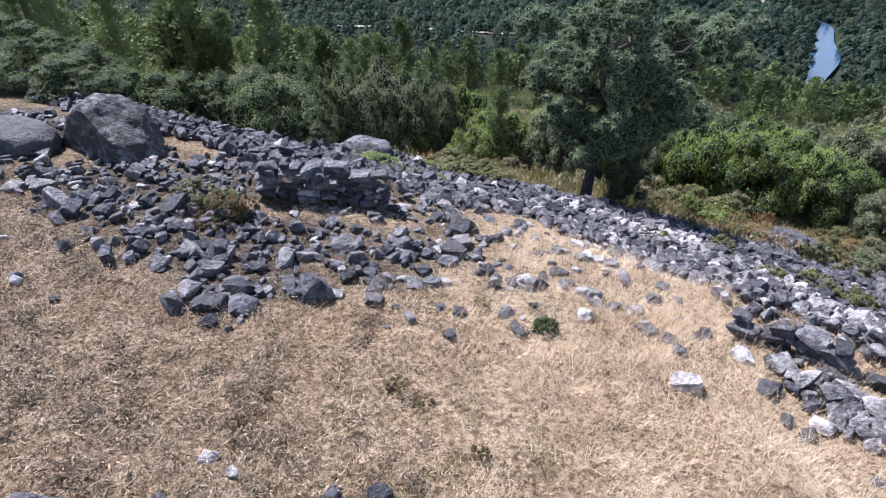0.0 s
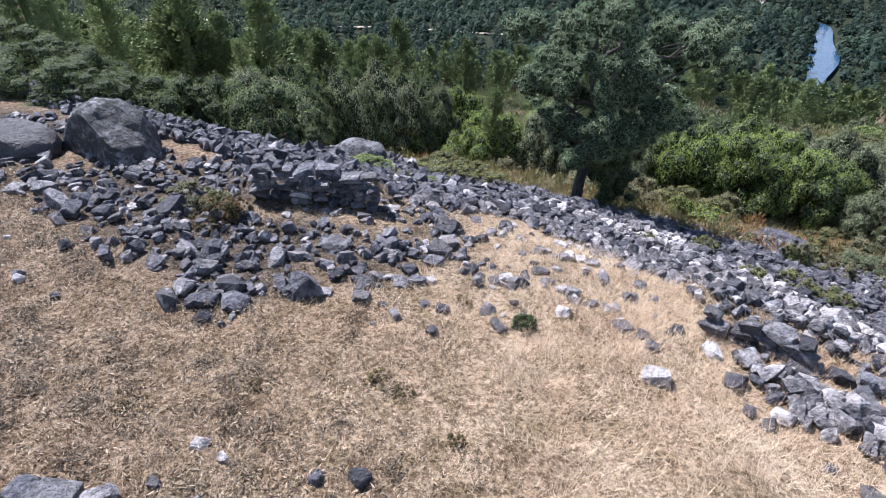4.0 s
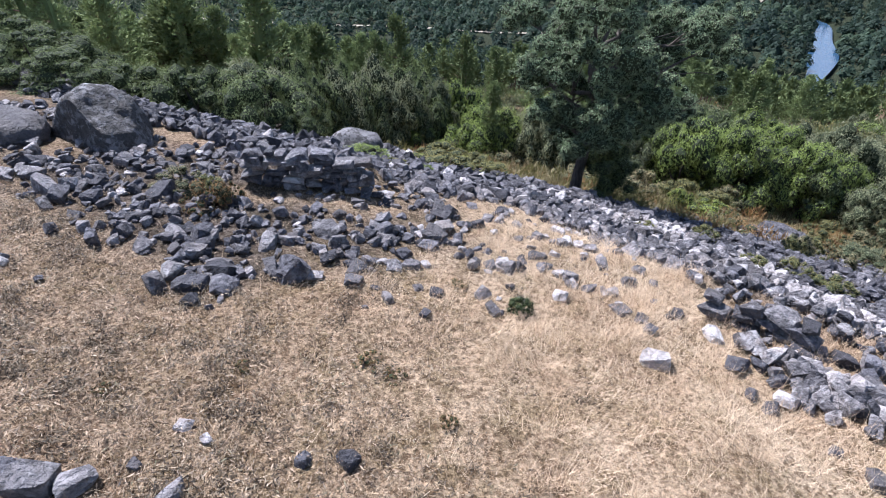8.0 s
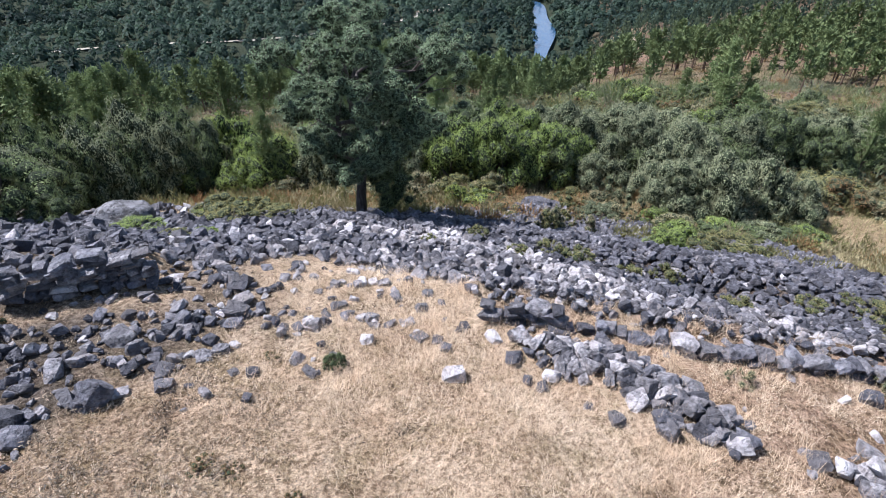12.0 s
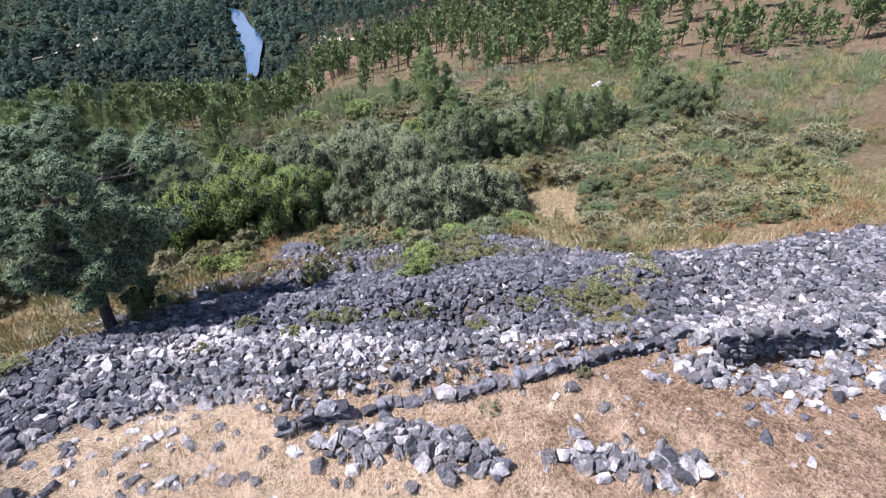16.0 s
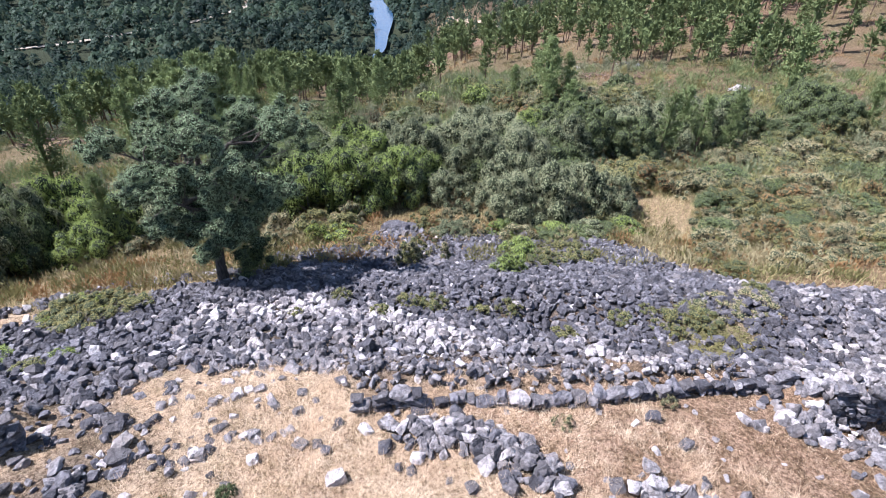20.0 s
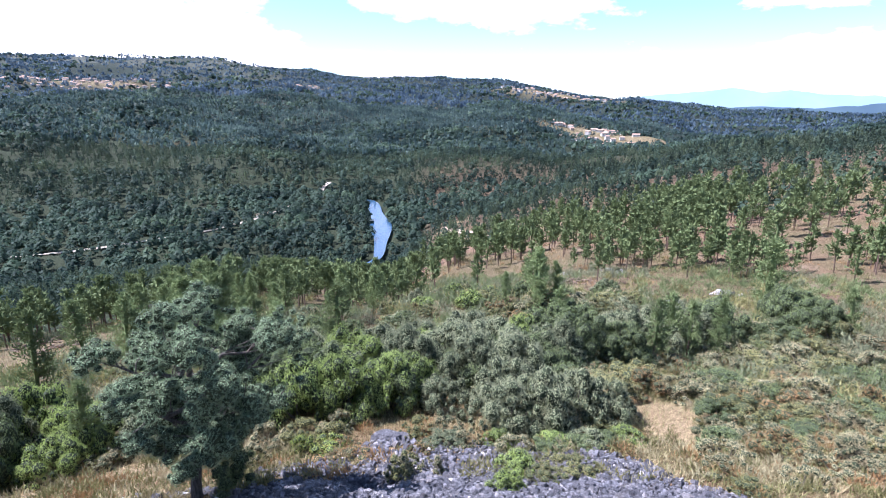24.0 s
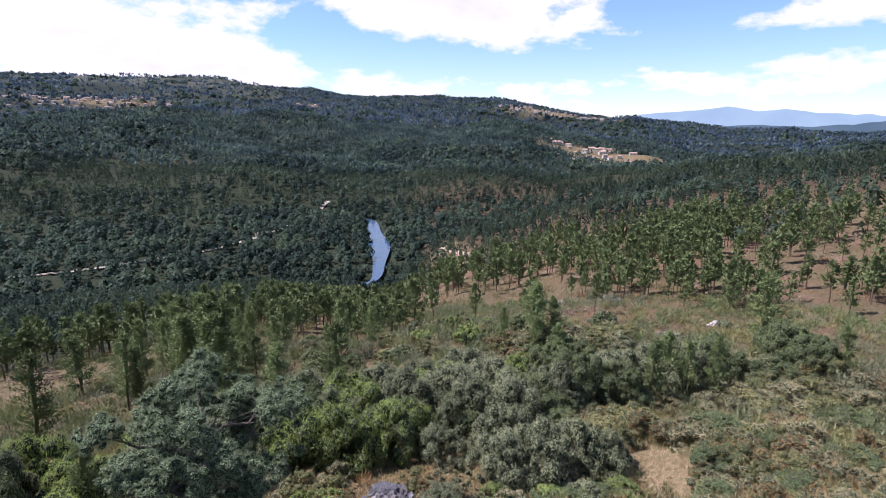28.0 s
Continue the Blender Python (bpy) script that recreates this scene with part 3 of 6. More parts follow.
def field_share(x, y):
    best = np.zeros(len(x))
    for turn, dist, across, deep in FIELDS:
        a = radians(turn)
        px, py = x - dist * math.sin(a), y - dist * math.cos(a)
        s, d = px * math.cos(a) - py * math.sin(a), px * math.sin(a) + py * math.cos(a)
        best = np.maximum(best, 1.6 - 1.4 * np.hypot(s / across, d / deep) + 0.7 * value_noise(x, y, across * 0.5, 41, 3))
    return best


def build_ground():
    rings = np.concatenate([[0.0], np.geomspace(0.35, 60, 130), np.geomspace(60, 4850, 120)[1:]])
    front = np.linspace(-62, 112, 360)
    turns = np.concatenate([front, np.linspace(112, 298, 50)[1:-1]])
    R, T = np.meshgrid(rings, np.radians(turns), indexing="ij")
    x, y = (R * np.sin(T)).ravel(), (R * np.cos(T)).ravel()
    z = height(x, y)
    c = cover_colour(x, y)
    lay_fields(x, y, c)
    n, m = len(rings), len(turns)
    i, j = np.meshgrid(np.arange(n - 1), np.arange(m), indexing="ij")
    i, j = i.ravel(), j.ravel()
    k = (j + 1) % m
    faces = np.stack([i * m + j, (i + 1) * m + j, (i + 1) * m + k, i * m + k], 1)[:, ::-1]
    me = raw_mesh("ground", np.stack([x, y, z], 1), faces, m_ground, smooth=True)
    col = me.color_attributes.new("cover", "FLOAT_COLOR", "POINT")
    col.data.foreach_set("color", np.concatenate([c, np.ones((len(c), 1))], 1).astype(np.float32).ravel())
    return tagged(new("ground", me), "dry grassy hilltop sloping into a wooded river valley", "ground", kind="structure")


build_ground()


def strip(name, line, width, z_at, material, label, category):  # width: metres, or one for each point
    """A road or a river: a strip along a line."""
    d = np.gradient(line, axis=0)
    d /= np.linalg.norm(d, axis=1)[:, None]
    side = np.stack([d[:, 1], -d[:, 0]], 1)
    wide = (width * (1 + 0.15 * np.sin(np.arange(len(line)) * 0.7)))[:, None] / 2
    cols = [line + side * wide * k for k in (-1, -0.33, 0.33, 1)]
    verts = np.concatenate([np.column_stack([p, z_at(p[:, 0], p[:, 1])]) for p in cols])
    n = len(line)
    faces = [(k * n + i, k * n + i + 1, (k + 1) * n + i + 1, (k + 1) * n + i) for k in range(3) for i in range(n - 1)]
    return tagged(new(name, raw_mesh(name, verts, faces, material, smooth=True)), label, category, kind="structure")


RIVER_TURN = np.degrees(np.arctan2(RIVER_LINE[:, 0], RIVER_LINE[:, 1]))
RIVER_WIDE = np.where(RIVER_TURN > 32.8, np.interp(np.hypot(*RIVER_LINE.T), [306, 318, 338, 368, 414, 459, 506, 530], [3, 5, 8, 12.5, 15, 11, 6, 4]), 3.0)
strip("water", RIVER_LINE, RIVER_WIDE, lambda x, y: np.full(len(x), RIVER_Z), m_water, "calm blue river reflecting the sky between wooded banks", "river")
ROAD = [(-40, 395), (-26, 436), (-15, 420), (-4, 402), (6, 385), (12, 392), (17, 405), (22, 440), (26, 500), (29, 590)]
ROAD_LINE = smooth_line([polar(*p) for p in ROAD], 6.0)
strip("road", ROAD_LINE, 4.5, lambda x, y: height(x, y) + 0.6, m_road, "pale gravel road along the wooded far bank", "road")
strip("track", smooth_line([polar(*p) for p in [(52, 205), (48, 196), (45.5, 205), (43, 235), (41.5, 290), (41, 330)]], 5.0), 3.0, lambda x, y: height(x, y) + 0.25, m_track, "pale earth track through the cleared slope", "track")

# ---- blue mountains on the horizon ----
def mountain(name, dist, knots, material, label):
    """A far ridge: knots of turn and height above the eye, in degrees."""
    t = np.linspace(knots[0][0], knots[-1][0], 160)
    e = np.interp(t, [k[0] for k in knots], [k[1] for k in knots]) + 0.10 * value_noise(t * 10, t * 0, 14, 51, 4)
    verts, n = [], len(t)
    for back, share in ((0, None), (60, 0.5), (160, 1.0), (500, 0.3)):
        r = dist + back
        for a, q in zip(t, e):
            top = 10 + dist * math.tan(radians(q))
            verts.append((*polar(a, r), -140 if share is None else -60 + (top + 60) * share))
    faces = [(k * n + i, k * n + i + 1, (k + 1) * n + i + 1, (k + 1) * n + i) for k in range(3) for i in range(n - 1)]
    return tagged(new(name, raw_mesh(name, verts, faces, material, smooth=True)), label, "mountain", kind="structure")


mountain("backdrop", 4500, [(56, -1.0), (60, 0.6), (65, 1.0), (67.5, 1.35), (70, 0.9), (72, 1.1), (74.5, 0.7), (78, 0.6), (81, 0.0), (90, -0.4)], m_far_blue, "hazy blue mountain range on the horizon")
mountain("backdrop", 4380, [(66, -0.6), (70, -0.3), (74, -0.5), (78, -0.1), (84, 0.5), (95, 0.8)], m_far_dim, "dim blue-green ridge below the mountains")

# ---- stones ----
def rock_shape(seed, flat=0.6, chips=0.45, narrow=0.8):
    """An angular stone about 1 across: a skewed block with some of its corners broken off."""
    r = random.Random(seed)
    bm = bmesh.new()
    for sx, sy, sz in itertools.product((-1, 1), repeat=3):
        p = Vector((sx * 0.5 * r.uniform(0.55, 1.15), sy * 0.5 * narrow * r.uniform(0.5, 1.2), sz * 0.5 * flat * r.uniform(0.5, 1.3)))
        p += Vector((r.gauss(0, 0.05), r.gauss(0, 0.05), r.gauss(0, 0.04)))
        if r.random() < chips:
            for k in range(3):
                q = p.copy()
                q[k] *= r.uniform(0.1, 0.8)
                bm.verts.new(q)
        else:
            bm.verts.new(p)
    res = bmesh.ops.convex_hull(bm, input=bm.verts)
    bmesh.ops.delete(bm, geom=[g for g in res["geom_interior"] if isinstance(g, bmesh.types.BMVert)], context="VERTS")
    bmesh.ops.triangulate(bm, faces=bm.faces)
    return bm


def bm_arrays(bm):
    bm.verts.index_update()
    v = np.array([x.co[:] for x in bm.verts])
    f = np.array([[q.index for q in face.verts] for face in bm.faces])
    return v, f


ROCKS = [bm_arrays(rock_shape(100 + i, 0.42 + 0.07 * (i % 6), 0.55, 0.55 + 0.09 * (i % 5))) for i in range(24)]
FINE = [bm_arrays(rock_shape(140 + i, 0.42 + 0.07 * (i % 6), 0.8, 0.55 + 0.09 * (i % 5))) for i in range(24)]
ROCK_MESHES = [[raw_mesh("stone", v, f, m) for v, f in FINE] for m in (m_dark, m_stone, m_pale)]      # dark, grey, pale


def turn_matrices(n, tip):
    """Random turns about z, with a random tip of about that many degrees."""
    a, b, c = rng.uniform(0, 2 * np.pi, n), np.radians(rng.normal(0, tip, n)), np.radians(rng.normal(0, tip, n))
    ca, sa, cb, sb, cc, sc = np.cos(a), np.sin(a), np.cos(b), np.sin(b), np.cos(c), np.sin(c)
    o = np.zeros(n)
    X = np.stack([np.stack([o + 1, o, o], 1), np.stack([o, cb, -sb], 1), np.stack([o, sb, cb], 1)], 1)
    Y = np.stack([np.stack([cc, o, sc], 1), np.stack([o, o + 1, o], 1), np.stack([-sc, o, cc], 1)], 1)
    Z = np.stack([np.stack([ca, -sa, o], 1), np.stack([sa, ca, o], 1), np.stack([o, o, o + 1], 1)], 1)
    return X @ Y @ Z


def lay_stones(owner, x, y, z, size, pale, tip=22, single=300, near=(2.0, 7.0)):
    """Stones at the given places: the nearest to a spot of the plan as parts, the rest joined as one part of kind stuff."""
    n, size = len(x), size * 0.86
    turn, kind = turn_matrices(n, tip), rng.integers(0, len(ROCKS), n)
    order = np.argsort(np.hypot(x - near[0], y - near[1]))
    for i in order[:single]:
        ob = new("stone", ROCK_MESHES[pale[i]][kind[i]])
        ob.parent = owner
        s = size[i]
        m = np.eye(4)
        m[:3, :3] = turn[i] * s
        m[:3, 3] = (x[i], y[i], z[i])
        ob.matrix_basis = owner.matrix_basis.inverted() @ Matrix(m.tolist())
    rest = order[single:]
    if len(rest) == 0:
        return
    verts, faces, mats, base = [], [], [], 0
    for k, (v, f) in enumerate(ROCKS):
        pick = rest[kind[rest] == k]
        if len(pick) == 0:
            continue
        p = np.einsum("nij,vj->nvi", turn[pick], v) * size[pick][:, None, None] + np.stack([x[pick], y[pick], z[pick]], 1)[:, None]
        verts.append(p.reshape(-1, 3))
        faces.append((f[None] + (np.arange(len(pick)) * len(v))[:, None, None]).reshape(-1, 3) + base)
        mats.append(np.repeat(pale[pick], len(f)))
        base += len(pick) * len(v)
    me = raw_mesh("rubble", np.concatenate(verts), np.concatenate(faces), [m_dark_joined, m_stone_joined, m_pale_joined], np.concatenate(mats))
    ob = new("rubble", me)
    ob.parent = owner
    ob.matrix_parent_inverse = owner.matrix_basis.inverted()
    tagged(ob, "loose angular stones of the same heap", kind="stuff")


def scatter(x0, x1, y0, y1, pitch):
    gx, gy = np.meshgrid(np.arange(x0, x1, pitch), np.arange(y0, y1, pitch))
    gx, gy = gx.ravel(), gy.ravel()
    return gx + rng.uniform(-0.5, 0.5, len(gx)) * pitch, gy + rng.uniform(-0.5, 0.5, len(gx)) * pitch


def pick_kind(grey, pale):
    """0 for a dark stone, 1 for a grey one, 2 for a bleached one, by these shares."""
    r = rng.uniform(0, 1, len(grey))
    return np.where(r < pale, 2, np.where(r < pale + grey, 1, 0))


def rampart_kind(x, y):
    """A bleached band follows the rampart's inner shoulder; the ridge behind it is dark."""
    u, v = OUT[0] * x + OUT[1] * y, ALONG[0] * x + ALONG[1] * y
    mid = np.interp(v, [-8, -5.5, -2.7, -1.1, 0, 1.1, 2.3, 5, 6, 9, 14], [11.2, 11.8, 12.4, 12.3, 11.2, 10.7, 10.0, 9.9, 9.3, 8.6, 7.6])
    patchy = np.clip(0.55 + 1.5 * value_noise(x, y, 1.8, 61, 2), 0, 1)
    crest = np.exp(-((u - mid) / np.interp(v, [-6, 3, 8, 12], [0.75, 0.85, 1.0, 1.8])) ** 2) * np.clip((v + 7.5) / 3, 0, 1) * patchy
    inside = np.clip((mid - u) / 0.8 + 0.3, 0, 1) * np.clip((v + 7) / 3, 0, 1)
    east = np.clip((v - 10) / 3, 0, 1)
    return pick_kind(np.clip(0.10 + 0.3 * crest + 0.5 * inside + 0.45 * east, 0, 1), np.clip(0.015 + 0.70 * crest + 0.10 * inside, 0, 0.9))


def build_rampart():
    owner = thing("rampart", 6, 12, ground_z(6, 12), "collapsed dry-stone rampart of grey angular rubble", "rampart", kind="structure")
    xs, ys, zs, ss = [], [], [], []
    for layer, (pitch, low, high, up) in enumerate(((0.20, 0.18, 0.34, 0.02), (0.215, 0.15, 0.36, 0.11), (0.75, 0.28, 0.48, 0.14))):
        x, y = scatter(-13, 30, -14, 24, pitch)
        share = rubble_share(x, y)
        hole = np.clip(value_noise(x, y, 2.1, 62, 2) * 1.6 - 0.55, 0, 1) * (layer > 0)
        keep = rng.uniform(0, 1, len(x)) < np.clip(share * 1.15, 0, 1) * (1 - hole)
        x, y = x[keep], y[keep]
        s = rng.uniform(low, high, len(x)) * rng.uniform(0.75, 1.15, len(x))
        # behind the hut wall the stones lie low and flat
        u, v = OUT[0] * x + OUT[1] * y, ALONG[0] * x + ALONG[1] * y
        flat = (u < 9.4) & (v > -1.2) & (v < 8.2)
        s = np.where(flat, s * 0.72, s)
        lie = ~flat | (rng.uniform(0, 1, len(x)) < (0.75, 0.45, 0.3)[layer])
        x, y, s = x[lie], y[lie], s[lie]
        xs.append(x), ys.append(y), ss.append(s), zs.append(height(x, y) + up * rng.uniform(0.4, 1.3, len(x)))
    x, y, z, s = map(np.concatenate, (xs, ys, zs, ss))
    lay_stones(owner, x, y, z, s, rampart_kind(x, y), 24, 300, (4.5, 8.5))


def build_heap():
    owner = thing("stone_heap", -3, 7.5, ground_z(-3, 7.5), "spill of dark grey building stones on dry grass", "stone heap")
    xs, ys, zs, ss = [], [], [], []
    for pitch, low, high, up in ((0.20, 0.10, 0.24, 0.02), (0.26, 0.12, 0.34, 0.07), (0.75, 0.28, 0.52, 0.08)):
        x, y = scatter(-12, 3, 3, 13, pitch)
        share = heap_share(x, y) * (1 - rubble_share(x, y))
        keep = (rng.uniform(0, 1, len(x)) < share * 0.62) & ~((x > -3.65) & (x < -1.1) & (y > 8.05) & (y < 9.25))
        x, y = x[keep], y[keep]
        xs.append(x), ys.append(y), ss.append(rng.uniform(low, high, len(x))), zs.append(height(x, y) + up * rng.uniform(0.4, 1.2, len(x)))
    x, y, z, s = map(np.concatenate, (xs, ys, zs, ss))
    lay_stones(owner, x, y, z, s, pick_kind(np.full(len(x), 0.42), np.full(len(x), 0.05)), 24, 300, (-2.5, 5.5))


BLOCKS = []
for i in range(12):
    _v, _f = bm_arrays(rock_shape(301 + 3 * i, 0.9, 0.6, 0.9))
    _v = _v / (_v.max(0) - _v.min(0))
    BLOCKS.append((raw_mesh("stone", _v, _f, m_dark), raw_mesh("stone", _v, _f, m_stone), raw_mesh("stone", _v, _f, m_pale)))


def build_wall(name, line, courses, thick, label, pale=0.1, rise=0.17, ragged=0.35, sides=(-0.5, 0.5), longest=0.42, ramp=0.0):
    """A ruined dry-stone wall along a line: every course of single stones, two faces deep."""
    pts = smooth_line(line, 0.05)
    mid = pts[len(pts) // 2]
    owner = thing(name, mid[0], mid[1], ground_z(*mid), label, "stone wall")
    seg = np.concatenate([[0], np.cumsum(np.linalg.norm(np.diff(pts, axis=0), axis=1))])
    inv = owner.matrix_basis.inverted()
    for c in range(courses):
        for side in sides:
            s = rng.uniform(0, 0.2)
            while s < seg[-1]:
                long = rng.uniform(0.3 * longest, longest)
                if c == 0 or s > ramp * c / courses and rng.uniform() > ragged * c / courses * 1.6:
                    at = min(s + long / 2, seg[-1])
                    px, py = np.interp(at, seg, pts[:, 0]), np.interp(at, seg, pts[:, 1])
                    qx, qy = np.interp(min(at + 0.1, seg[-1]), seg, pts[:, 0]), np.interp(min(at + 0.1, seg[-1]), seg, pts[:, 1])
                    if at >= seg[-1] - 0.05:
                        qx, qy = 2 * px - np.interp(at - 0.1, seg, pts[:, 0]), 2 * py - np.interp(at - 0.1, seg, pts[:, 1])
                    a = math.atan2(qy - py, qx - px)
                    nx, ny = -math.sin(a), math.cos(a)
                    off = side * thick * 0.55 + rng.normal(0, 0.04)
                    hgt = rise * rng.uniform(0.75, 1.35)
                    ob = new("stone", BLOCKS[rng.integers(0, len(BLOCKS))][2 if rng.uniform() < pale else 1 if rng.uniform() < 0.45 else 0])
                    ob.parent = owner
                    z = ground_z(px, py) + rise * (c + 0.42)
                    ob.matrix_basis = inv @ pose(px + nx * off, py + ny * off, z, rng.normal(0, 6), rng.normal(0, 6), math.degrees(a) + rng.normal(0, 6)) @ Matrix.Diagonal((long * 1.08, thick * rng.uniform(0.5, 0.85), hgt * 1.12, 1))
                s += long + 0.01


# ---- leaves, bushes and trees ----
def leaf_cloud(centres, radii, count, size, squash=0.85, slim=0.55):
    """Many small pointed leaves in round clumps."""
    centres, radii = np.asarray(centres, float), np.asarray(radii, float)
    w = radii ** 2
    k = rng.choice(len(centres), count, p=w / w.sum())
    d = rng.normal(0, 1, (count, 3))
    d /= np.linalg.norm(d, axis=1)[:, None]
    p = centres[k] + d * (radii[k] * rng.uniform(0.35, 1.12, count) ** 0.45)[:, None] * np.array([1, 1, squash])
    nrm = d + rng.normal(0, 0.36, (count, 3)) + np.array([0, 0, 0.15])
    nrm /= np.linalg.norm(nrm, axis=1)[:, None]
    a = np.cross(nrm, rng.normal(0, 1, (count, 3)))
    a /= np.linalg.norm(a, axis=1)[:, None]
    b = np.cross(nrm, a)
    s = size * rng.uniform(0.6, 1.35, count)[:, None]
    v = np.stack([p - a * s, p + a * s * 0.6 + b * s * slim, p + a * s * 0.6 - b * s * slim], 1).reshape(-1, 3)
    return v, np.arange(count * 3).reshape(-1, 3)


_bm = bmesh.new()
bmesh.ops.create_icosphere(_bm, subdivisions=1, radius=1)
BALL = bm_arrays(_bm)
_bm.free()


def leafy_mesh(name, centres, radii, count, size, material, squash=0.85, core=0.72, floor=None, inside=None):
    """Leaves round each clump, and a solid ball inside, dark as the shade there."""
    centres, radii = np.asarray([tuple(c) for c in centres], float), np.asarray(radii, float)
    v, f = leaf_cloud(centres, radii, count, size, squash)
    bv, bf = BALL
    n = len(centres)
    if not core:
        n, bv = 0, bv[:0]
        centres, radii = centres[:0], radii[:0]
    iv = (bv[None] * (radii * core)[:, None, None] * rng.uniform(0.8, 1.1, (n, len(bv), 1)) * np.array([1, 1, squash]) + centres[:, None]).reshape(-1, 3)
    tri = (bf[None] + (np.arange(n) * len(bv))[:, None, None]).reshape(-1, 3) + len(v)
    verts = np.concatenate([v, iv])
    if floor is not None:
        verts[:, 2] = np.maximum(verts[:, 2], floor)
    return raw_mesh(name, verts, np.concatenate([f, tri]), [material, inside or m_core], np.repeat([0, 1], [len(f), len(tri)]))


def tube(verts, faces, path, radii, sides=6):
    """Adds a tapered limb along a path."""
    base = len(verts)
    path = [Vector(p) for p in path]
    for i, (p, r) in enumerate(zip(path, radii)):
        d = (path[min(i + 1, len(path) - 1)] - path[max(i - 1, 0)]).normalized()
        s = d.orthogonal().normalized()
        t = d.cross(s)
        for k in range(sides):
            a = 2 * math.pi * k / sides
            verts.append(tuple(p + (s * math.cos(a) + t * math.sin(a)) * r))
    for i in range(len(path) - 1):
        for k in range(sides):
            n = (k + 1) % sides
            faces.append((base + i * sides + k, base + i * sides + n, base + (i + 1) * sides + n, base + (i + 1) * sides + k))


def crooked(start, end, bend, steps, r):
    a, b = Vector(start), Vector(end)
    out = []
    for i in range(steps + 1):
        s = i / steps
        j = Vector((r.uniform(-1, 1), r.uniform(-1, 1), r.uniform(-0.5, 0.5))) * bend * math.sin(math.pi * s)
        out.append(a.lerp(b, s) + j)
    return out


def bush_meshes(seed, leaves, size, material, clumps=46):
    """Stems and foliage of a bush about 1 in half width and 1 high."""
    r = random.Random(seed)
    centres, radii = [], []
    for i in range(clumps):
        a, q = r.uniform(0, 2 * math.pi), math.sqrt(r.random())
        top = (1 - q * q) ** 0.5
        z = r.uniform(0.06, 0.2 + 0.55 * top) if i % 3 == 0 else 0.12 + 0.72 * top * r.uniform(0.86, 1.12)
        centres.append((0.86 * q * math.cos(a), 0.86 * q * math.sin(a), z))
        radii.append(r.uniform(0.07, 0.14) if i % 5 else r.uniform(0.2, 0.28))
    foliage = leafy_mesh("foliage", centres, radii, leaves, size, material, floor=0.01)
    sv, sf = [], []
    for c in r.sample(centres, 6):
        tube(sv, sf, crooked((r.uniform(-0.1, 0.1), r.uniform(-0.1, 0.1), -0.08), c, 0.06, 3, r), [0.03, 0.024, 0.016, 0.008], 3)
    return raw_mesh("branchwork", sv, sf, m_bark, smooth=True), foliage


BUSHES = {}
for _kind, _mat, _count, _size in (("dark", m_leaf_dark, 15000, 0.0175), ("light", m_leaf_light, 14000, 0.019), ("silver", m_leaf_silver, 15500, 0.017),
                                   ("heath", m_leaf_heath, 6800, 0.0185), ("grey", m_leaf_grey, 6800, 0.018), ("dry", m_dry, 4200, 0.020), ("gorse", m_leaf_gorse, 6400, 0.018)):
    BUSHES[_kind] = [bush_meshes(700 + 10 * i + len(_kind), _count, _size, _mat, (84 if _count > 9000 else 40) + 8 * i) for i in range(3 if _count > 9000 else 2)]
WORDS = {"dark": "dense dark green evergreen bush on the slope", "light": "fresh light green leafy bush on the slope", "silver": "silvery olive-green evergreen bush on the slope",
         "heath": "low yellow-green heath shrub", "grey": "low greyish half-dry shrub", "dry": "withered rust-brown shrub among stones", "gorse": "low bright yellow-green shrub at the edge of the stones"}


def bush(kind, x, y, wide, high, sink=0.1):
    stems, foliage = BUSHES[kind][rng.integers(0, len(BUSHES[kind]))]
    ob = thing("bush" if kind in ("dark", "light", "silver") else "shrub", x, y, ground_z(x, y) - sink, WORDS[kind], "bush" if kind in ("dark", "light", "silver") else "shrub", kind + " bushes", turn=rng.uniform(0, 360))
    ob.scale = (wide * rng.uniform(0.92, 1.08), wide * rng.uniform(0.92, 1.08), high)
    part("branchwork", stems, None, ob)
    part("foliage", foliage, None, ob)
    return ob


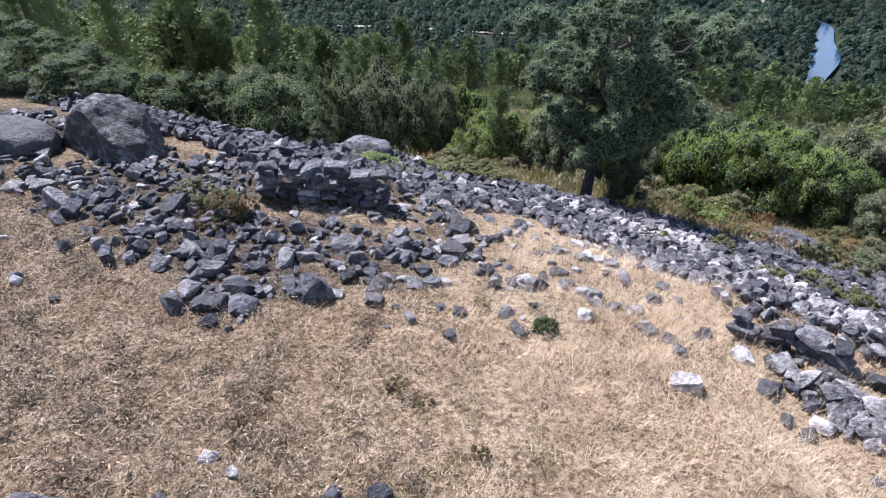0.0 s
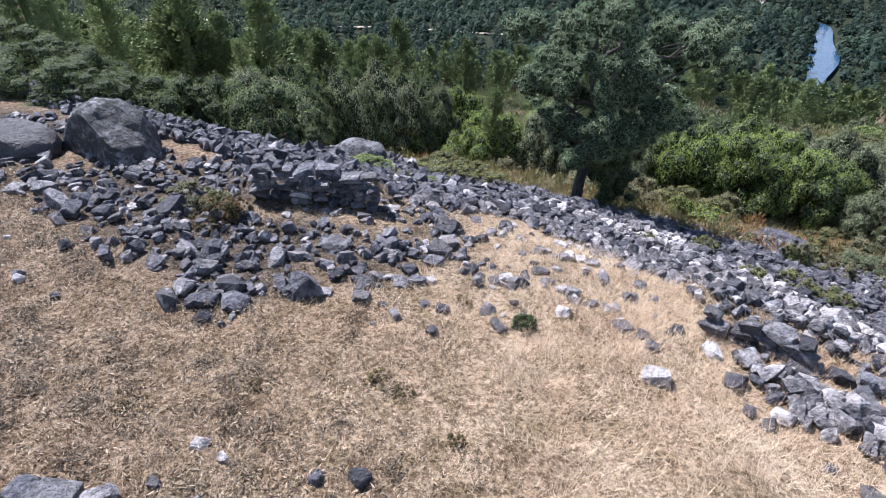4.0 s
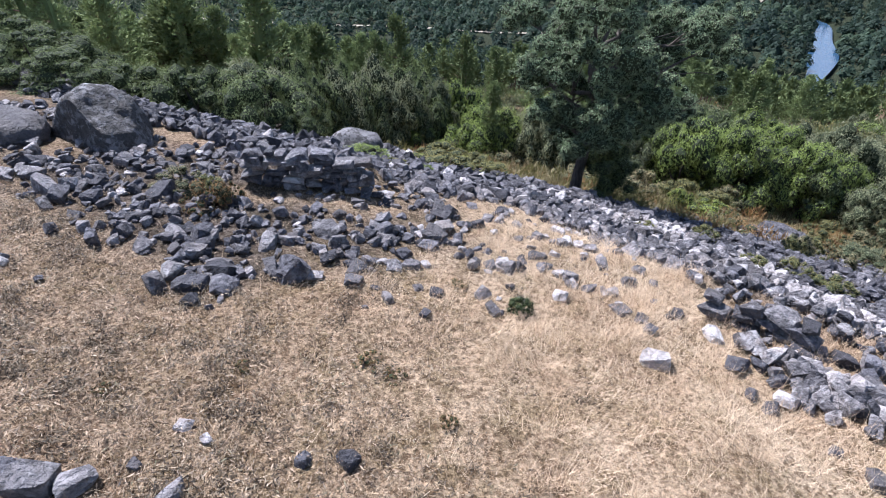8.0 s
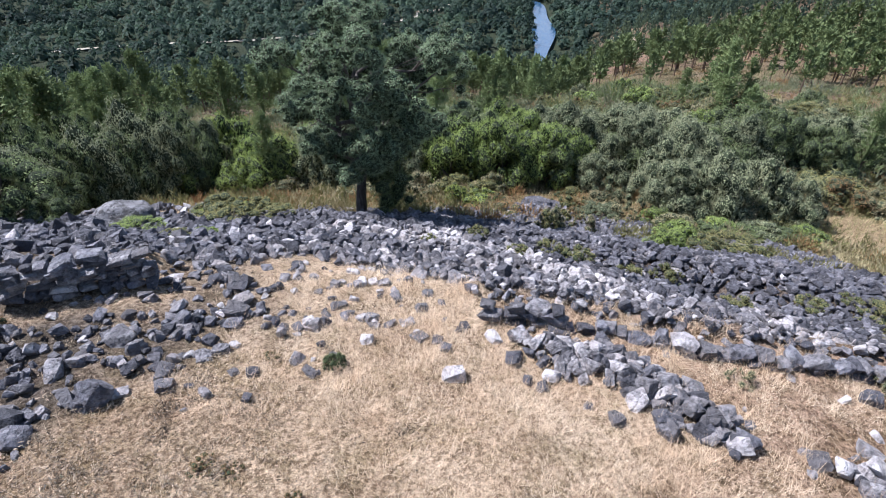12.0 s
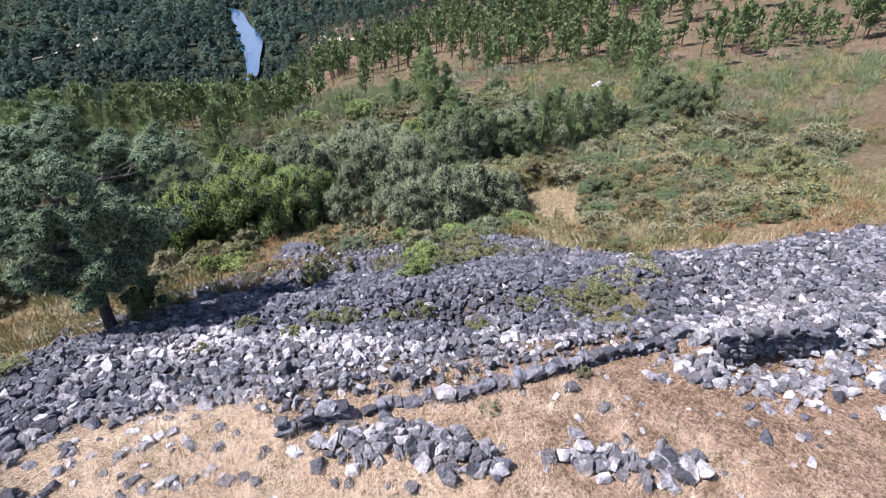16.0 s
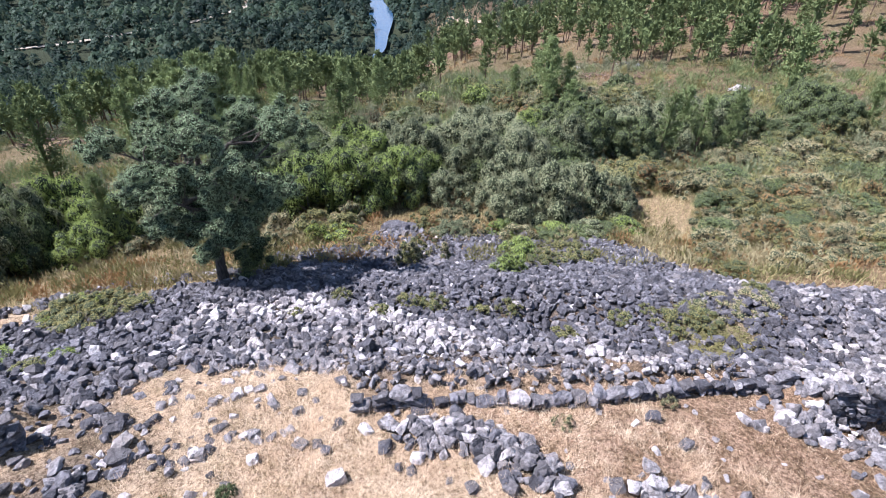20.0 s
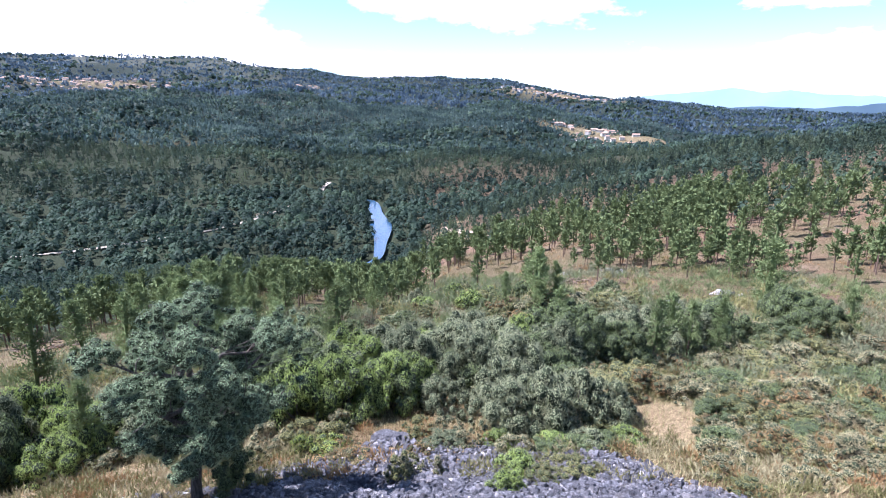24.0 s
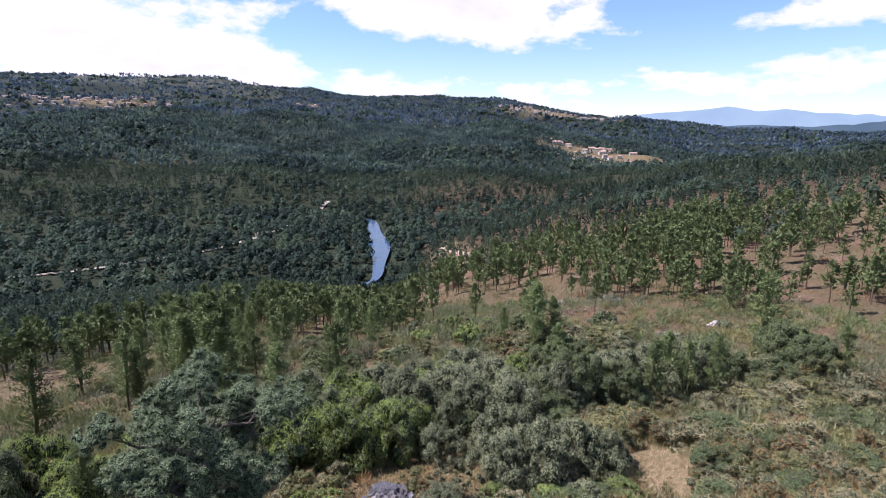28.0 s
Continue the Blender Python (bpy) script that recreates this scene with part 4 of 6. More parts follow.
def pine_arrays(seed, tall, tufts, whorls=11, boughs=True, bare=0.24):
    """Trunk and needles of a young pine, with whorls of upswept branches."""
    r = random.Random(seed)
    tv, tf = [], []
    top = Vector((r.uniform(-0.2, 0.2), r.uniform(-0.2, 0.2), tall))
    tube(tv, tf, [top * s for s in (0, 0.3, 0.6, 0.85, 1.0)], [0.018 * tall, 0.015 * tall, 0.010 * tall, 0.005 * tall, 0.002 * tall], 6)
    centres, outs = [], []
    for w in range(whorls):
        q = w / (whorls - 1)
        s = bare + (0.98 - bare) * q
        reach = tall * (0.04 + 0.21 * (1 - q) ** 0.7 * min(1.0, 0.55 + 1.6 * q))
        for b in range(r.randint(4, 6)):
            a = r.uniform(0, 2 * math.pi)
            q = reach * r.uniform(0.55, 1.15)
            start = top * s
            end = start + Vector((math.cos(a) * q, math.sin(a) * q, q * r.uniform(0.15, 0.55)))
            if boughs:
                tube(tv, tf, [start, end], [0.004 * tall, 0.001 * tall], 3)
            for k in range(4):
                centres.append(start.lerp(end, 0.4 + 0.2 * k))
                outs.append((end - start).normalized())
    centres.append(top)
    outs.append(Vector((0, 0, 1)))
    centres, outs = np.array([c[:] for c in centres]), np.array([o[:] for o in outs])
    n = tufts
    k = rng.integers(0, len(centres), n)
    p = centres[k] + rng.normal(0, 0.022 * tall, (n, 3))
    d = outs[k] * 0.8 + rng.normal(0, 0.55, (n, 3)) + np.array([0, 0, 0.45])
    d /= np.linalg.norm(d, axis=1)[:, None]
    side = np.cross(d, rng.normal(0, 1, (n, 3)))
    side /= np.linalg.norm(side, axis=1)[:, None]
    grow = math.sqrt(900 / tufts) ** 0.9
    long, wide = 0.056 * tall * grow * rng.uniform(0.6, 1.3, n)[:, None], 0.014 * tall * grow
    v = np.stack([p - side * wide, p + side * wide, p + d * long], 1).reshape(-1, 3)
    # a crooked slim cone of four-cornered facets, added inside so the crown shades itself
    cv, cf = [], []
    tube(cv, cf, [top * s for s in (bare, bare + 0.2, 0.75, 0.97)], [0.006 * tall, 0.03 * tall, 0.025 * tall, 0.003 * tall], 5)
    cv = np.array(cv) + rng.normal(0, 0.012 * tall, (len(cv), 3))
    cf, tf = (np.array([t for q in faces for t in ((q[0], q[1], q[2]), (q[0], q[2], q[3]))]) for faces in (cf, tf))
    return np.array(tv), tf, np.concatenate([v, cv]), np.concatenate([np.arange(3 * n).reshape(-1, 3), cf + 3 * n]), np.repeat([0, 0], [n, len(cf)])


def pine_meshes(seed, tall, tufts):
    tv, tf, v, f, which = pine_arrays(seed, tall, tufts)
    return raw_mesh("trunk", tv, tf, m_bark_pine, smooth=True), raw_mesh("crown", v, f, [m_needle, m_core], which)


PINES = [pine_meshes(900 + i, 4.0, 2500) for i in range(6)]
SLIM = [pine_arrays(950 + i, 4.0, 250, 7, False, 0.3 + 0.04 * i) for i in range(5)]


def pine(x, y, tall, kind=None):
    trunk, crown = PINES[rng.integers(0, len(PINES)) if kind is None else kind]
    ob = thing("pine_tree", x, y, ground_z(x, y) - 0.1, "young green pine with open whorled branches", "pine tree", "young pines", turn=rng.uniform(0, 360), size=tall / 4.0)
    s = rng.uniform(0.8, 1.15)
    ob.scale = (ob.scale[0] * s, ob.scale[1] * s, ob.scale[2])
    part("trunk", trunk, None, ob)
    part("crown", crown, None, ob)
    return ob


def build_oak(x, y, tall, wide):
    """The evergreen oak on the rampart: a leaning stem, forked limbs and an open, uneven crown of small leaf clumps."""
    r = random.Random(42)
    ob = thing("oak_tree", x, y, ground_z(x, y) - 0.15, "evergreen oak with a grey-green crown rising from the rampart stones", "tree")
    tv, tf = [], []
    mid = Vector((0.7, 0.5, tall * 0.60))
    fork = Vector((0.22, 0.15, tall * 0.27))
    tube(tv, tf, [Vector((-0.05, 0, -0.1)), Vector((0.0, 0, 0.3)), Vector((0.07, 0.05, 1.1)), fork], [0.34, 0.21, 0.175, 0.17], 10)
    tube(tv, tf, crooked(fork, (0.5, 0.7, tall * 0.93), 0.3, 7, r), [0.15, 0.13, 0.11, 0.09, 0.07, 0.05, 0.03, 0.012], 8)
    part("trunk", raw_mesh("trunk", tv, tf, m_bark, smooth=True), None, ob)
    centres, radii = [], []

    def lobe(at, reach):
        """One bough's head of foliage: small clumps over a dark inside, thicker on top."""
        centres.append(at), radii.append(reach * 0.62)
        for _ in range(24):
            d = Vector((r.gauss(0, 1), r.gauss(0, 1), r.gauss(0.35, 0.8)))
            d.normalize()
            centres.append(at + Vector((d.x, d.y, d.z * 0.75)) * reach * r.uniform(0.7, 1.15)), radii.append(r.uniform(0.13, 0.3))

    for i in range(21):
        a = 2.4 * i + r.uniform(-0.4, 0.4)
        s = -1.0 + 1.9 * (i + 0.5) / 21
        ring = np.interp(s, [-1.0, -0.4, 0.1, 0.6, 0.95], [0.62, 0.88, 1.0, 0.95, 0.55]) * r.uniform(0.74, 1.12)
        end = mid + Vector((math.cos(a) * wide * ring, math.sin(a) * wide * ring, s * tall * 0.30))
        start = fork.lerp(Vector((0.5, 0.7, tall * 0.86)), max(0.0, min(0.8, 0.12 + 0.42 * (s + 0.4))))
        lv, lf = [], []
        path = crooked(start, end, 0.3, 5, r)
        tube(lv, lf, path, [0.095, 0.08, 0.062, 0.045, 0.03, 0.014], 6)
        lobe(end, r.uniform(0.5, 0.9))
        for k in range(5):
            at = path[2 + k % 3]
            tip = at.lerp(end, r.uniform(0.1, 0.7)) + Vector((r.gauss(0, 0.6), r.gauss(0, 0.6), r.gauss(0.25, 0.45)))
            tube(lv, lf, crooked(at, tip, 0.1, 3, r), [0.03, 0.02, 0.013, 0.005], 4)
            if k < 2:
                lobe(tip, r.uniform(0.28, 0.48))
            else:
                centres.append(tip), radii.append(r.uniform(0.2, 0.34))
        part("limb", raw_mesh("limb", lv, lf, m_bark, smooth=True), None, ob)
    lobe(Vector((0.5, 0.7, tall * 0.90)), 0.8)
    part("crown", leafy_mesh("crown", centres, radii, 215000, 0.027, m_leaf_oak, 0.85, 0.66), None, ob)
    low, low_r = [], []
    for i in range(34):
        low.append(Vector((1.15 + r.gauss(0, 0.3), -0.35 + r.gauss(0, 0.3), 0.5 + 2.6 * (i / 34)))), low_r.append(r.uniform(0.16, 0.42))
    part("sucker_growth", leafy_mesh("sucker_growth", low, low_r, 13000, 0.030, m_leaf_dark, 0.9, 0.7), None, ob, "dark leafy shoots hanging beside the stem")
    return ob


def join_pines(owner, name, x, y, tall, label):
    """Slender young pines standing in numbers past counting, joined."""
    z = height(x, y) - 0.1
    kind, a = rng.integers(0, len(SLIM), len(x)), rng.uniform(0, 2 * np.pi, len(x))
    for which, mat, tag in ((0, [m_bark_pine], "bare stems"), (2, [m_needle, m_core], "needles")):
        verts, faces, slots, base = [], [], [], 0
        for k, shape in enumerate(SLIM):
            v, f = shape[which], shape[which + 1]
            p = np.nonzero(kind == k)[0]
            s = (tall[p] / 4.0)[:, None]
            c, d = np.cos(a[p])[:, None], np.sin(a[p])[:, None]
            q = np.stack([(v[None, :, 0] * c - v[None, :, 1] * d) * s + x[p][:, None], (v[None, :, 0] * d + v[None, :, 1] * c) * s + y[p][:, None], v[None, :, 2] * s + z[p][:, None]], -1)
            verts.append(q.reshape(-1, 3))
            faces.append((f[None] + (np.arange(len(p)) * len(v))[:, None, None]).reshape(-1, 3) + base)
            slots.append(np.tile(shape[4] if which else np.zeros(len(f)), len(p)))
            base += len(p) * len(v)
        ob = part(name, raw_mesh(name, np.concatenate(verts), np.concatenate(faces), mat, np.concatenate(slots)), None, owner, tag + " of " + label)
        ob.matrix_parent_inverse = owner.matrix_basis.inverted()
        tagged(ob, kind="stuff")


def clump_trees(x, y, z, tall, wide, per, pointed):
    """Joined crowns for distant woods: each tree a cloud of leaf-clump facets on a thin stem."""
    n = len(x)
    s = rng.uniform(0, 1, (n, per))
    a = rng.uniform(0, 2 * np.pi, (n, per))
    if pointed:
        h, q = 0.3 + 0.7 * s, (1.05 - s) ** 0.7 * rng.uniform(0.5, 1.0, (n, per))
    else:
        h, q = 0.3 + 0.66 * s, np.sqrt(np.clip(1 - (2 * s - 0.9) ** 2, 0.08, 1)) * rng.uniform(0.55, 1.0, (n, per))
    c = np.stack([x[:, None] + np.cos(a) * q * wide[:, None], y[:, None] + np.sin(a) * q * wide[:, None], z[:, None] + h * tall[:, None]], -1)
    nrm = np.stack([np.cos(a), np.sin(a), 0.35 + 0.9 * s], -1) + rng.normal(0, 0.2, (n, per, 3))
    nrm /= np.linalg.norm(nrm, axis=-1, keepdims=True)
    t = np.cross(nrm, rng.normal(0, 1, (n, per, 3)))
    t /= np.linalg.norm(t, axis=-1, keepdims=True)
    if pointed:
        t = np.array([0, 0, 1.0]) + rng.normal(0, 0.35, (n, per, 3))
        t /= np.linalg.norm(t, axis=-1, keepdims=True)
    b = np.cross(nrm, t)
    size = (wide[:, None] * (0.66 / math.sqrt(per / 12)) * rng.uniform(0.6, 1.2, (n, per)))[..., None]
    v = np.stack([c + t * size, c - t * size * 0.5 + b * size * 0.8, c - t * size * 0.5 - b * size * 0.8], 2).reshape(-1, 3)
    return v, np.arange(len(v)).reshape(-1, 3)


def polar_scatter(r0, r1, t0, t1, n):
    r = np.sqrt(rng.uniform(r0 * r0, r1 * r1, n))
    t = np.radians(rng.uniform(t0, t1, n))
    return r * np.sin(t), r * np.cos(t), r


def build_woods():
    owner = thing("woodland", *polar(30, 400), ground_z(*polar(30, 400)), "mixed pine and oak woodland covering the valley sides", "woodland", kind="stuff")
    inv = owner.matrix_basis.inverted()
    for name, r0, r1, count, per, tall, wide in (("near_woods", 130, 330, 6200, 44, 7.5, 1.9), ("valley_woods", 330, 800, 13500, 40, 10.5, 2.9), ("upper_woods", 800, 1700, 42000, 9, 11, 4.1), ("far_woods", 1700, 4300, 46000, 5, 9, 7.5)):
        x, y, r = polar_scatter(r0, r1, -46, 98, count)
        turn = np.degrees(np.arctan2(x, y))
        open_land = field_share(x, y) > rng.uniform(0.35, 1.1, len(x))
        bare = (value_noise(x, y, 110, 37, 3) * 2.4 - 1.3 > rng.uniform(0, 0.7, len(x))) & ((turn > 22) | (r > 460))
        young = (r < 175) & (turn > 22) & (rng.uniform(0, 1, len(x)) < np.clip((175 - r) / 30, 0, 1.0)) | (np.abs(turn - 34.3) < 2.2) & (r < 285)
        wet = np.zeros(len(x), bool)
        close = (r > 250) & (r < 750)
        wet[close] = river_distance(x[close], y[close]) < np.interp(turn[close], [31.5, 33.4], [2, 9])
        roadside = np.zeros(len(x), bool)
        if r0 < 800:
            d = np.full(len(x), 1e9)
            for px, py in ROAD_LINE[::2]:
                d = np.minimum(d, np.hypot(x - px, y - py - (-4)))
            roadside = d < 5
        summit = (r > 2700) & (turn < 25) & (turn > 8) & (rng.uniform(0, 1, len(x)) < 0.6)
        thin = (turn > 39) & (r < 560) & (rng.uniform(0, 1, len(x)) < 0.35)
        keep = ~(thin | summit | open_land | wet | young | bare | roadside)
        x, y, r = x[keep], y[keep], r[keep]
        z = height(x, y) - 0.4
        low = np.clip((-z - 72) / 6, 0, 1)
        is_oak = rng.uniform(0, 1, len(x)) < np.clip(0.2 + 0.6 * value_noise(x, y, 150, 71, 2) + 0.7 * low * (r < 700), 0.03, 0.95)
        if r0 == 130:
            # trees along the near bank of the river
            k = rng.integers(0, len(RIVER_LINE), 520)
            bx, by = RIVER_LINE[k, 0], RIVER_LINE[k, 1]
            q = np.hypot(bx, by)
            side = np.where((q < 320) & (np.degrees(np.arctan2(bx, by)) < 33.2), rng.uniform(-14, -2, len(k)), rng.uniform(11, 18, len(k)))
            bx, by = bx * (q + side) / q, by * (q + side) / q
            dry = river_distance(bx, by) > np.interp(np.degrees(np.arctan2(bx, by)), [31.5, 33.4], [2, 8.5])
            x, y, is_oak = np.concatenate([x, bx[dry]]), np.concatenate([y, by[dry]]), np.concatenate([is_oak, np.ones(dry.sum(), bool)])
            z = height(x, y) - 0.4
        for oak, label, mat in ((False, "pines", m_far_pine if r0 < 800 else m_hazy_grove if r0 < 1700 else m_hazy_upland), (True, "oaks", m_far_oak)):
            k = is_oak == oak
            h = tall * rng.uniform(0.6, 1.25, k.sum()) * (0.85 if oak else 1.05)
            w = wide * rng.uniform(0.7, 1.3, k.sum()) * (1.3 if oak else 0.8)
            v, f = clump_trees(x[k], y[k], z[k], h, w, per, not oak)
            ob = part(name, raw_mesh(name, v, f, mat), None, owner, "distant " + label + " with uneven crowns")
            ob.matrix_parent_inverse = inv
            tagged(ob, kind="stuff")


def blades(x, y, z, long, wide, lean):
    """Single grass blades, each a slim tapered strip."""
    n = len(x)
    a = rng.uniform(0, 2 * np.pi, n)
    a = a * 0.8 + 1.3 * np.pi * (1 + value_noise(x, y, 1.1, 94, 2))
    d = np.stack([np.cos(a) * lean, np.sin(a) * lean, np.sqrt(np.clip(1 - lean ** 2, 0.02, 1))], 1)
    side = np.stack([-np.sin(a), np.cos(a), np.zeros(n)], 1) * (wide / 2)[:, None]
    p = np.stack([x, y, z], 1)
    e = p + d * long[:, None]
    v = np.stack([p - side, p + side, e], 1).reshape(-1, 3)
    return v, np.arange(n * 3).reshape(-1, 3)


def low_growth(name, x, y, spread, rise, per, size, material, label):
    """Mats of low plants: a little cloud of leaves at each place."""
    z = height(x, y)
    n = len(x)
    d = rng.normal(0, 0.5, (n, per, 3)) * np.array([1, 1, 0])
    lift = rng.uniform(0.05, 1.0, (n, per)) * np.exp(-1.2 * np.hypot(d[..., 0], d[..., 1]) ** 2)
    p = np.stack([x[:, None] + d[..., 0] * spread[:, None], y[:, None] + d[..., 1] * spread[:, None], z[:, None] + lift * rise[:, None]], -1).reshape(-1, 3)
    nrm = np.concatenate([d[..., :2].reshape(-1, 2) * 0.9, np.full((len(p), 1), 0.7)], 1) + rng.normal(0, 0.35, p.shape)
    nrm /= np.linalg.norm(nrm, axis=1)[:, None]
    a = np.cross(nrm, rng.normal(0, 1, p.shape))
    a /= np.linalg.norm(a, axis=1)[:, None]
    b = np.cross(nrm, a)
    s = (size * rng.uniform(0.5, 1.4, len(p)))[:, None] * np.repeat(spread, per)[:, None]
    v = np.stack([p - a * s * 1.25, p + b * s * 0.26, p + a * s * 1.25, p - b * s * 0.26], 1).reshape(-1, 3)
    return tagged(new(name, raw_mesh(name, v, np.arange(len(v)).reshape(-1, 4), material)), label, "ground plants", kind="stuff")


def shrubs(name, x, y, wide, high, per, leaf, material, label):
    """Heather and broom standing in numbers past counting: each a few uneven lobes of fine leaves."""
    n, lobes = len(x), 6
    a, q = rng.uniform(0, 2 * np.pi, (n, lobes)), rng.uniform(0.0, 0.75, (n, lobes))
    cx, cy = x[:, None] + np.cos(a) * q * wide[:, None], y[:, None] + np.sin(a) * q * wide[:, None]
    rad = rng.uniform(0.3, 0.55, (n, lobes))
    base = np.stack([cx, cy, height(cx.ravel(), cy.ravel()).reshape(n, lobes)], -1).reshape(-1, 3)
    grow = np.stack([rad * wide[:, None], rad * wide[:, None], rng.uniform(0.5, 1.0, (n, lobes)) * (1.1 - 0.5 * q) * high[:, None]], -1).reshape(-1, 3)
    each = per // lobes
    d = rng.normal(0, 1, (len(base), each, 3))
    d[..., 2] = np.abs(d[..., 2])
    d /= np.linalg.norm(d, axis=-1, keepdims=True)
    p = base[:, None] + d * grow[:, None] * rng.uniform(0.25, 1.1, (len(base), each, 1)) ** 0.6
    up = d * 0.6 + np.array([0, 0, 0.6]) + rng.normal(0, 0.4, d.shape)
    up /= np.linalg.norm(up, axis=-1, keepdims=True)
    side = np.cross(up, d + rng.normal(0, 0.6, d.shape))
    side /= np.linalg.norm(side, axis=-1, keepdims=True)
    s = leaf * rng.uniform(0.5, 1.3, (len(base), each, 1))
    v = np.stack([p - side * s * 0.2, p + side * s * 0.2, p + up * s * 2.0], 2).reshape(-1, 3)
    return tagged(new(name, raw_mesh(name, v, np.arange(len(v)).reshape(-1, 3), material)), label, "ground plants", kind="stuff")
# ---- the ruin on the hilltop ----
build_rampart()
build_heap()
build_wall("hut_wall", [(4.02, 5.98), (4.6, 5.6), (5.2, 5.12)], 3, 0.42, "low ruined dry-stone hut wall with a shaded face", 0.05, 0.14, 0.06, (-0.5,), 0.5)
build_wall("hut_wall", [(5.25, 5.08), (6.1, 4.5), (6.95, 3.8), (8.1, 3.05), (9.3, 2.45), (10.5, 1.8), (11.6, 1.2), (12.3, 0.7)], 2, 0.46, "single row of weathered kerb stones of the hut wall", 0.06, 0.155, 0.22, (-0.5,), 0.5, 1.0)
build_wall("hut_wall", [(-3.45, 9.0), (-2.6, 9.0), (-1.9, 9.06), (-1.05, 8.98)], 6, 0.45, "remnant of dark dry-stone walling standing in rubble", 0.03, 0.115, 0.12, (-0.5,))
build_wall("hut_wall", [(12.0, -0.15), (12.6, -0.85), (13.2, -1.5), (13.8, -2.2)], 7, 0.36, "dark dry-stone wall face beside a shaded pit", 0.04, 0.12, 0.1, (-0.5,))


def small_heap(name, line, wide, count, low, high, label, pale):
    """A low row of tumbled stones along a line."""
    pts = smooth_line(line, 0.05)
    mid = pts[len(pts) // 2]
    owner = thing(name, mid[0], mid[1], ground_z(*mid), label, "stone heap")
    k = rng.integers(0, len(pts), count)
    x, y = pts[k, 0] + rng.normal(0, wide, count), pts[k, 1] + rng.normal(0, wide, count)
    s = rng.uniform(low, high, count)
    d = np.hypot(x - pts[k, 0], y - pts[k, 1])
    z = height(x, y) + s * 0.15 + np.clip(0.2 - 0.35 * d, 0, 0.2) * rng.uniform(0, 1, count)
    lay_stones(owner, x, y, z, s, pick_kind(np.full(count, 0.55), np.full(count, pale * 0.6)), 28, 300, tuple(mid))


small_heap("stone_heap", [(4.35, 4.75), (5.0, 4.2), (5.4, 3.5), (5.75, 2.7), (6.0, 2.2)], 0.25, 190, 0.13, 0.40, "tumbled row of grey stones crossing the dry grass", 0.28)
small_heap("stone_heap", [(4.5, 6.5), (5.7, 5.6), (7.3, 4.25), (9.6, 2.85), (11.9, 1.6), (12.5, 1.1)], 0.22, 170, 0.08, 0.26, "tumbled fill of pale and grey stones behind the hut wall", 0.4)
small_heap("stone_heap", [(12.5, 0.25), (13.2, -0.6), (14.0, -1.5), (14.7, -2.3)], 0.4, 400, 0.10, 0.36, "bleached stones lying on the bank over the pit", 0.5)
small_heap("stone_heap", [(-3.5, 17.2), (-1.6, 18.3), (0.4, 19.3), (2.4, 19.6), (4.2, 18.9), (5.4, 18.2)], 0.3, 190, 0.14, 0.42, "broken outer kerb of grey stones in dry grass", 0.2)
small_heap("stone_heap", [(7.1, 1.0), (7.4, 0.4), (7.8, -0.3), (8.1, -0.8)], 0.25, 90, 0.12, 0.38, "low scatter of grey stones on reddish soil", 0.3)
small_heap("stone_heap", [(11.0, 0.1), (11.9, -0.6), (12.3, -1.6), (12.8, -2.7), (13.5, -3.5)], 0.62, 330, 0.09, 0.38, "spill of bleached stones beside the wall corner", 0.6)


def loose_stone(x, y, size, pale, turn, tip, squat):
    mesh = ROCK_MESHES[2 if pale == 1 else 0 if pale == 2 else rng.integers(0, 2)][rng.integers(0, len(FINE))]
    ob = new("stone", mesh)
    ob.matrix_basis = pose(x, y, ground_z(x, y) + size * 0.12, tip, rng.normal(0, 8), turn) @ Matrix.Diagonal((size, size, size * squat, 1))
    return tagged(ob, "loose pale angular stone lying in dry grass" if pale == 1 else "loose grey angular stone lying in dry grass", "stone", "loose stones")


STONES_1A = ((3.02, 5.09, 0.25, 0), (3.83, 5.02, 0.40, 1), (2.86, 4.42, 0.38, 1), (3.43, 5.42, 0.2, 0), (3.55, 5.5, 0.24, 0), (1.95, 5.68, 0.3, 1), (2.62, 5.88, 0.2, 1), (2.07, 6.85, 0.2, 1), (4.5, 2.85, 0.3, 0), (5.62, 2.05, 0.34, 0), (3.92, 3.75, 0.2, 0), (7.91, 1.93, 0.2, 1), (6.97, 1.2, 0.16, 0), (8.37, 1.8, 0.38, 0), (8.27, 1.05, 0.3, 0), (9.9, 0.64, 0.36, 1), (10.58, 0.18, 0.42, 1), (10.66, -0.62, 0.42, 1), (9.52, -1.67, 0.36, 0))
STONES_1B = ((9.98, -2.2, 0.2, 1), (9.41, -2.44, 0.22, 1), (11.95, -2.69, 0.3, 1), (-3.2, 2.5, 0.42, 0), (-2.85, 2.5, 0.42, 0), (-3.55, 2.6, 0.42, 0), (-2.02, 2.45, 0.3, 0), (-2.46, 2.74, 0.14, 0), (-0.98, 2.83, 0.2, 0), (-0.53, 2.75, 0.26, 0), (-1.93, 3.02, 0.15, 1), (-2.2, 3.18, 0.18, 1), (-0.4, 6.2, 0.3, 0), (-0.62, 7.0, 0.36, 0), (-0.28, 6.55, 0.3, 0), (-0.15, 6.25, 0.32, 0), (-1.55, 7.2, 0.5, 0), (-1.5, 5.95, 0.3, 1), (-0.95, 5.9, 0.3, 0))
